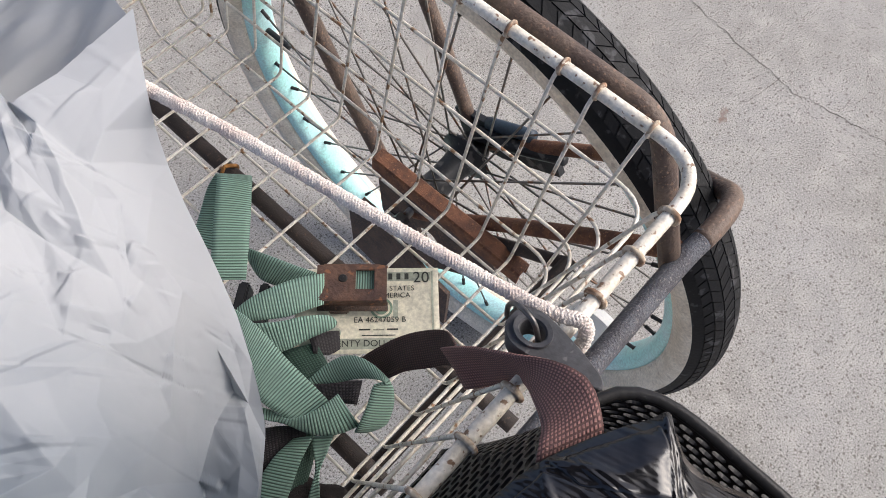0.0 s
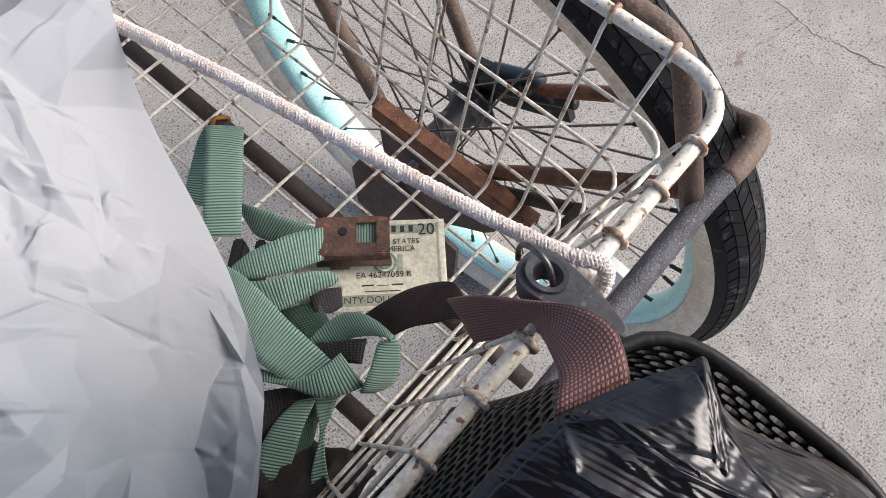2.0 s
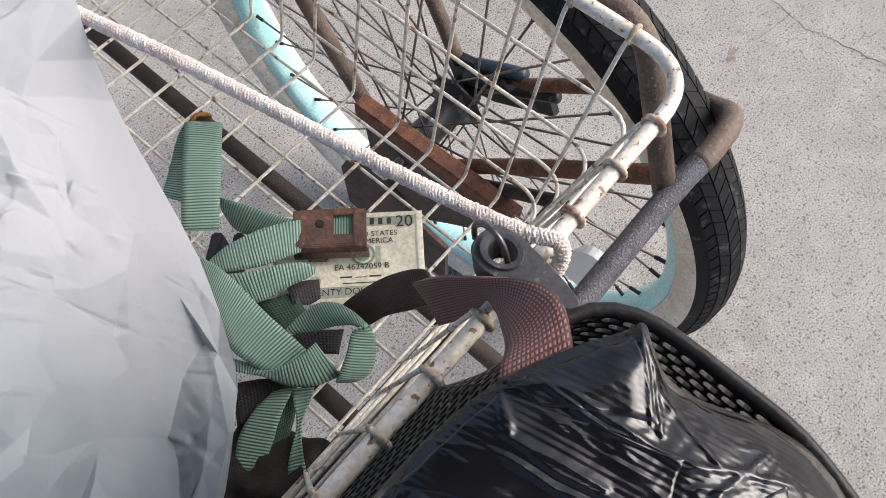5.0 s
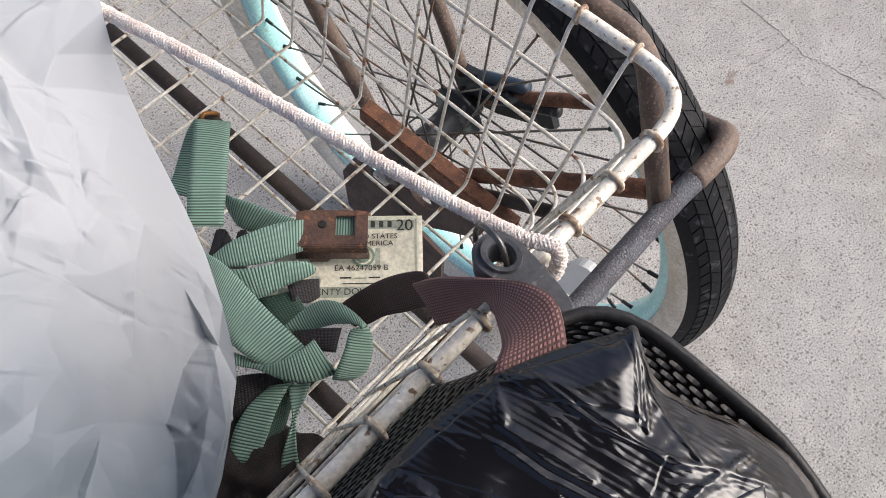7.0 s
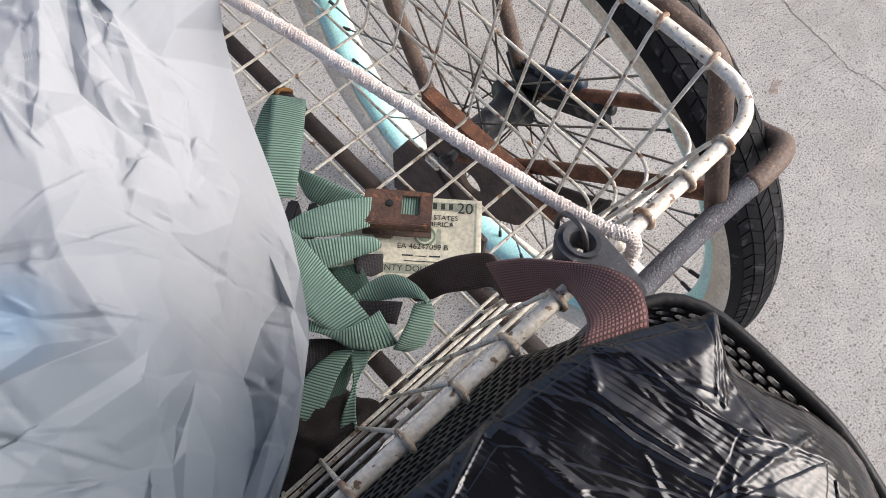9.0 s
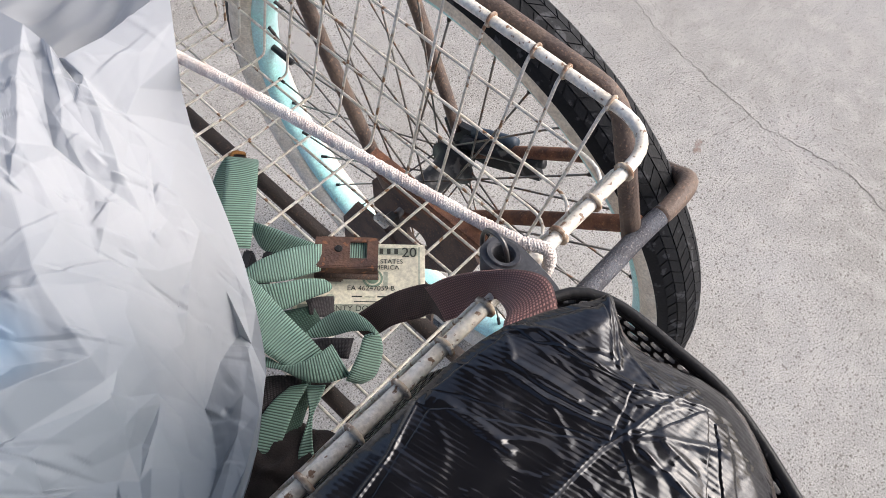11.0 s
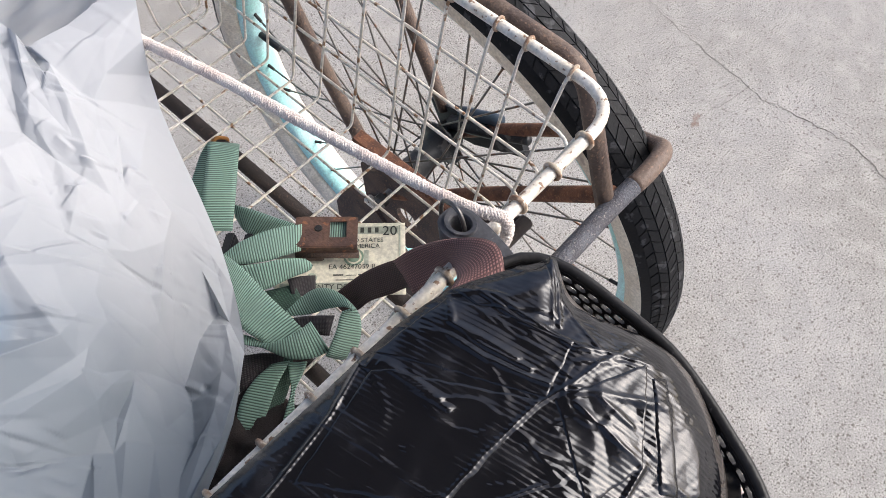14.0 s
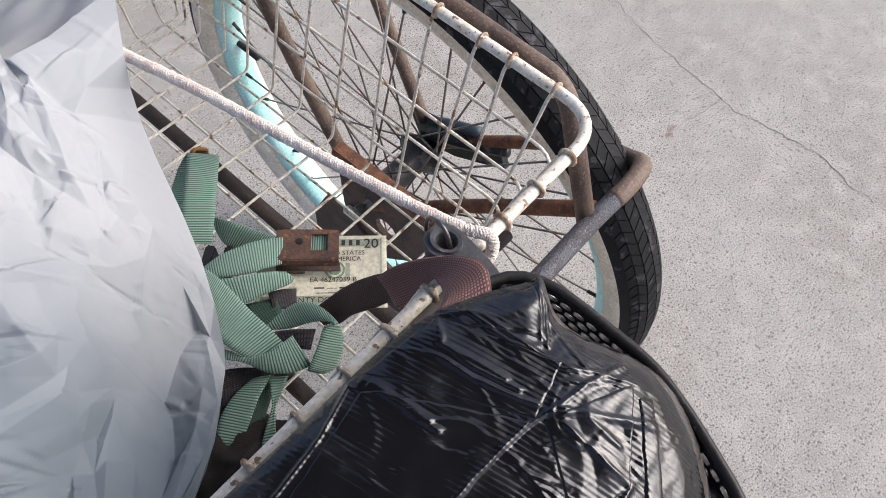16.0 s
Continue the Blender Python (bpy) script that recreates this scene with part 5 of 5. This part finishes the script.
# fold lines of the film from its visible edge inwards, each from the mouth to the near end
RAILS = [
    [(0.135, 0.327, 0.700), (0.115, 0.297, 0.690), (0.104, 0.288, 0.655), (0.093, 0.263, 0.630), (0.085, 0.239, 0.605), (0.072, 0.208, 0.575), (0.048, 0.168, 0.552), (0.032, 0.150, 0.552), (-0.007, 0.105, 0.590), (-0.068, 0.051, 0.660)],
    [(0.059, 0.315, 0.700), (0.064, 0.293, 0.685), (0.068, 0.279, 0.667), (0.062, 0.245, 0.652), (0.060, 0.225, 0.625), (0.056, 0.209, 0.592), (0.046, 0.192, 0.558), (0.032, 0.151, 0.556), (-0.012, 0.104, 0.598), (-0.070, 0.052, 0.668)],
    [(0.059, 0.328, 0.704), (0.044, 0.279, 0.688), (0.043, 0.252, 0.672), (0.033, 0.228, 0.648), (0.024, 0.209, 0.628), (0.012, 0.187, 0.592), (-0.001, 0.167, 0.556), (-0.015, 0.131, 0.575), (-0.039, 0.098, 0.610), (-0.074, 0.055, 0.672)],
    [(0.059, 0.339, 0.706), (0.029, 0.293, 0.692), (0.021, 0.268, 0.682), (0.006, 0.231, 0.670), (-0.001, 0.202, 0.660), (-0.010, 0.177, 0.645), (-0.017, 0.163, 0.625), (-0.023, 0.155, 0.616), (-0.046, 0.128, 0.620), (-0.081, 0.064, 0.675)],
    [(0.054, 0.370, 0.706), (0.011, 0.302, 0.700), (-0.009, 0.257, 0.698), (-0.021, 0.226, 0.692), (-0.027, 0.198, 0.684), (-0.030, 0.176, 0.668), (-0.035, 0.161, 0.652), (-0.043, 0.146, 0.632), (-0.064, 0.128, 0.640), (-0.095, 0.079, 0.675)],
    [(0.021, 0.471, 0.690), (-0.045, 0.333, 0.700), (-0.061, 0.281, 0.705), (-0.072, 0.248, 0.705), (-0.080, 0.221, 0.703), (-0.088, 0.197, 0.698), (-0.096, 0.172, 0.690), (-0.100, 0.150, 0.682), (-0.108, 0.131, 0.680), (-0.121, 0.100, 0.680)],
    [(-0.09, 0.520, 0.660), (-0.16, 0.400, 0.690), (-0.17, 0.340, 0.695), (-0.18, 0.310, 0.695), (-0.19, 0.290, 0.695), (-0.20, 0.270, 0.692), (-0.21, 0.250, 0.688), (-0.215, 0.235, 0.685), (-0.22, 0.220, 0.682), (-0.23, 0.20, 0.68)],
]
NS = 300
rails = []
for rail in RAILS:
    pts = []
    n = len(rail)
    c = [Vector(p) for p in rail]
    for k in range(NS + 1):
        u = k / NS * (n - 1)
        i = min(int(u), n - 2)
        f = u - i
        p1, p2 = c[i], c[i + 1]
        p0 = c[i - 1] if i else p1 * 2 - p2
        p3 = c[i + 2] if i + 2 < n else p2 * 2 - p1
        pts.append(0.5 * (2 * p1 + (p2 - p0) * f + (2 * p0 - 5 * p1 + 4 * p2 - p3) * f * f + (3 * p1 - p0 - 3 * p2 + p3) * f ** 3))
    rails.append(pts)


WRINKLES = []
wr = random.Random(17)
while len(WRINKLES) < 260:
    cx = wr.uniform(-0.12, 0.115)
    cy = wr.uniform(0.06, 0.38)
    if noise.noise(Vector((cx * 16, cy * 16, 4.0))) < wr.uniform(-0.45, 0.25):
        continue
    turn = radians(wr.choice((-35, -35, -60, 20, 100)) + wr.gauss(0, 16))
    half = wr.uniform(0.003, 0.008) if wr.random() < 0.7 else wr.uniform(0.010, 0.032)
    WRINKLES.append((cx, cy, math.cos(turn), math.sin(turn), half, wr.uniform(0.0010, 0.0024), wr.choice((-1, 1)) * wr.uniform(0.0004, 0.0012)))


def wrinkle(xs, ys):
    """Sharp tent-shaped creases of the film."""
    z = np.zeros_like(xs)
    for cx, cy, dx, dy, half, width, height in WRINKLES:
        a = (xs - cx) * dx + (ys - cy) * dy
        d = (ys - cy) * dx - (xs - cx) * dy
        side = np.where(d > 0, width, width * 3.0)
        z += height * np.clip(1 - np.abs(d) / side, 0, 1) * np.clip(1 - (a / half) ** 2, 0, 1)
    return z


def fine_zone(x, y):
    return max(0.0, min(1.0, 0.5 + 2.4 * noise.noise(Vector((x * 16, y * 16, 4.0)))))


# the film hangs in flat facets between bent folds
NU, SUB = 15, 28
NV = 2 * (len(rails) - 1)
fold_rand = random.Random(23)


def film_at(u, v):
    """A place on the film: u from the mouth to the near end, v from the edge inwards."""
    k, r = min(NS, max(0, round(u * NS))), min(len(rails) - 2, int(v))
    return rails[r][k].lerp(rails[r + 1][k], v - r)


corners = []
for i in range(NU + 1):
    line = []
    for j in range(NV + 1):
        u = i / NU + (fold_rand.uniform(-0.3, 0.3) / NU if 0 < i < NU and j else 0.0)
        v = j / 2 + (fold_rand.uniform(-0.2, 0.2) if j % 2 else 0.0)
        p = film_at(u, v)
        if j > 1:
            p.z += fold_rand.uniform(-1, 1) * 0.0058
        line.append((p, min(1.0, j * 0.4)))
    corners.append(line)
places, soften, tris = [], [], []
for i in range(NU):
    for j in range(NV):
        q = [corners[i][j], corners[i + 1][j], corners[i + 1][j + 1], corners[i][j + 1]]
        halves = ((0, 1, 2), (0, 2, 3)) if fold_rand.random() < 0.5 else ((0, 1, 3), (1, 2, 3))
        for a, b, c in halves:
            at = {}
            for m in range(SUB + 1):
                for n in range(SUB + 1 - m):
                    wa, wb, wc = 1 - (m + n) / SUB, m / SUB, n / SUB
                    at[m, n] = len(places)
                    places.append(q[a][0] * wa + q[b][0] * wb + q[c][0] * wc)
                    soften.append(q[a][1] * wa + q[b][1] * wb + q[c][1] * wc)
            for m in range(SUB):
                for n in range(SUB - m):
                    tris.append((at[m, n], at[m + 1, n], at[m, n + 1]))
                    if m + n < SUB - 1:
                        tris.append((at[m + 1, n], at[m + 1, n + 1], at[m, n + 1]))
bm = bmesh.new()
ease = bm.verts.layers.float.new("ease")
vs = []
for p, k in zip(places, soften):
    v = bm.verts.new(p)
    v[ease] = k
    vs.append(v)
for t in tris:
    bm.faces.new([vs[k] for k in t])
bmesh.ops.remove_doubles(bm, verts=bm.verts, dist=0.00002)
inner = [v for v in bm.verts if not v.is_boundary]
for _ in range(3):
    bmesh.ops.smooth_vert(bm, verts=inner, factor=0.5, use_axis_x=True, use_axis_y=True, use_axis_z=True)
relief = 2.1 * wrinkle(np.array([v.co.x for v in bm.verts]), np.array([v.co.y for v in bm.verts]))
for v, lift in zip(bm.verts, relief):
    v.co.z += v[ease] * (lift + fine_zone(v.co.x, v.co.y) * 0.0009 * crumple(v.co.x, v.co.y, 0.014, 0.008, 1.5, 4))
for e in bm.edges:
    if len(e.link_faces) == 2 and e.calc_face_angle(0.0) > radians(5):
        e.smooth = False
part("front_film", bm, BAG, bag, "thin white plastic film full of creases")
# the side hanging down from the visible edge
bm = bmesh.new()
hang = []
for i in range(40, NS + 1, 10):
    e = rails[0][i]
    hang.append([bm.verts.new((e.x - inn, e.y + inn, max(FLOORZ + 0.004, e.z - d))) for d, inn in ((0.0, 0.0), (0.010, 0.003), (0.03, 0.010), (0.08, 0.022), (0.14, 0.03))])
for a, b in zip(hang, hang[1:]):
    for k in range(len(a) - 1):
        bm.faces.new((a[k], a[k + 1], b[k + 1], b[k]))
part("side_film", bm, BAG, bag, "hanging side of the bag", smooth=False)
# back of the bag's mouth
bm = bmesh.new()
corner = [Vector((0.133, 0.326, 0.690)), Vector((0.150, 0.480, 0.660)), Vector((-0.03, 0.560, 0.650)), Vector((0.020, 0.320, 0.655))]
gb = []
for i in range(41):
    line = []
    for j in range(41):
        u, v = i / 40, j / 40
        p = corner[0].lerp(corner[1], u).lerp(corner[3].lerp(corner[2], u), v)
        p.z += 0.006 * crumple(p.x, p.y, 0.07, 0.03, 0.7, 6) + 0.003 * crumple(p.x, p.y, 0.02, 0.012, 0.2, 7) - 0.01 * math.sin(math.pi * v)
        line.append(bm.verts.new(p))
    gb.append(line)
for a, b in zip(gb, gb[1:]):
    for k in range(40):
        bm.faces.new((a[k], a[k + 1], b[k + 1], b[k]))
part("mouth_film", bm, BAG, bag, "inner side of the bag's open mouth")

# ---- unseen slab added overhead to shape light and reflections ----
SHADE_SLAB = mat("shade_slab", (0.17, 0.165, 0.16), 0.9, scale=3, fine=200)
bm = bmesh.new()
box(bm, (-0.55, -1.0, 2.6), (0.95, 5.0, 2.75), 0.01)
tagged(part("ceiling", bm, SHADE_SLAB, smooth=False), "unseen slab added overhead to darken reflections and shape the light", "ceiling", kind="structure")
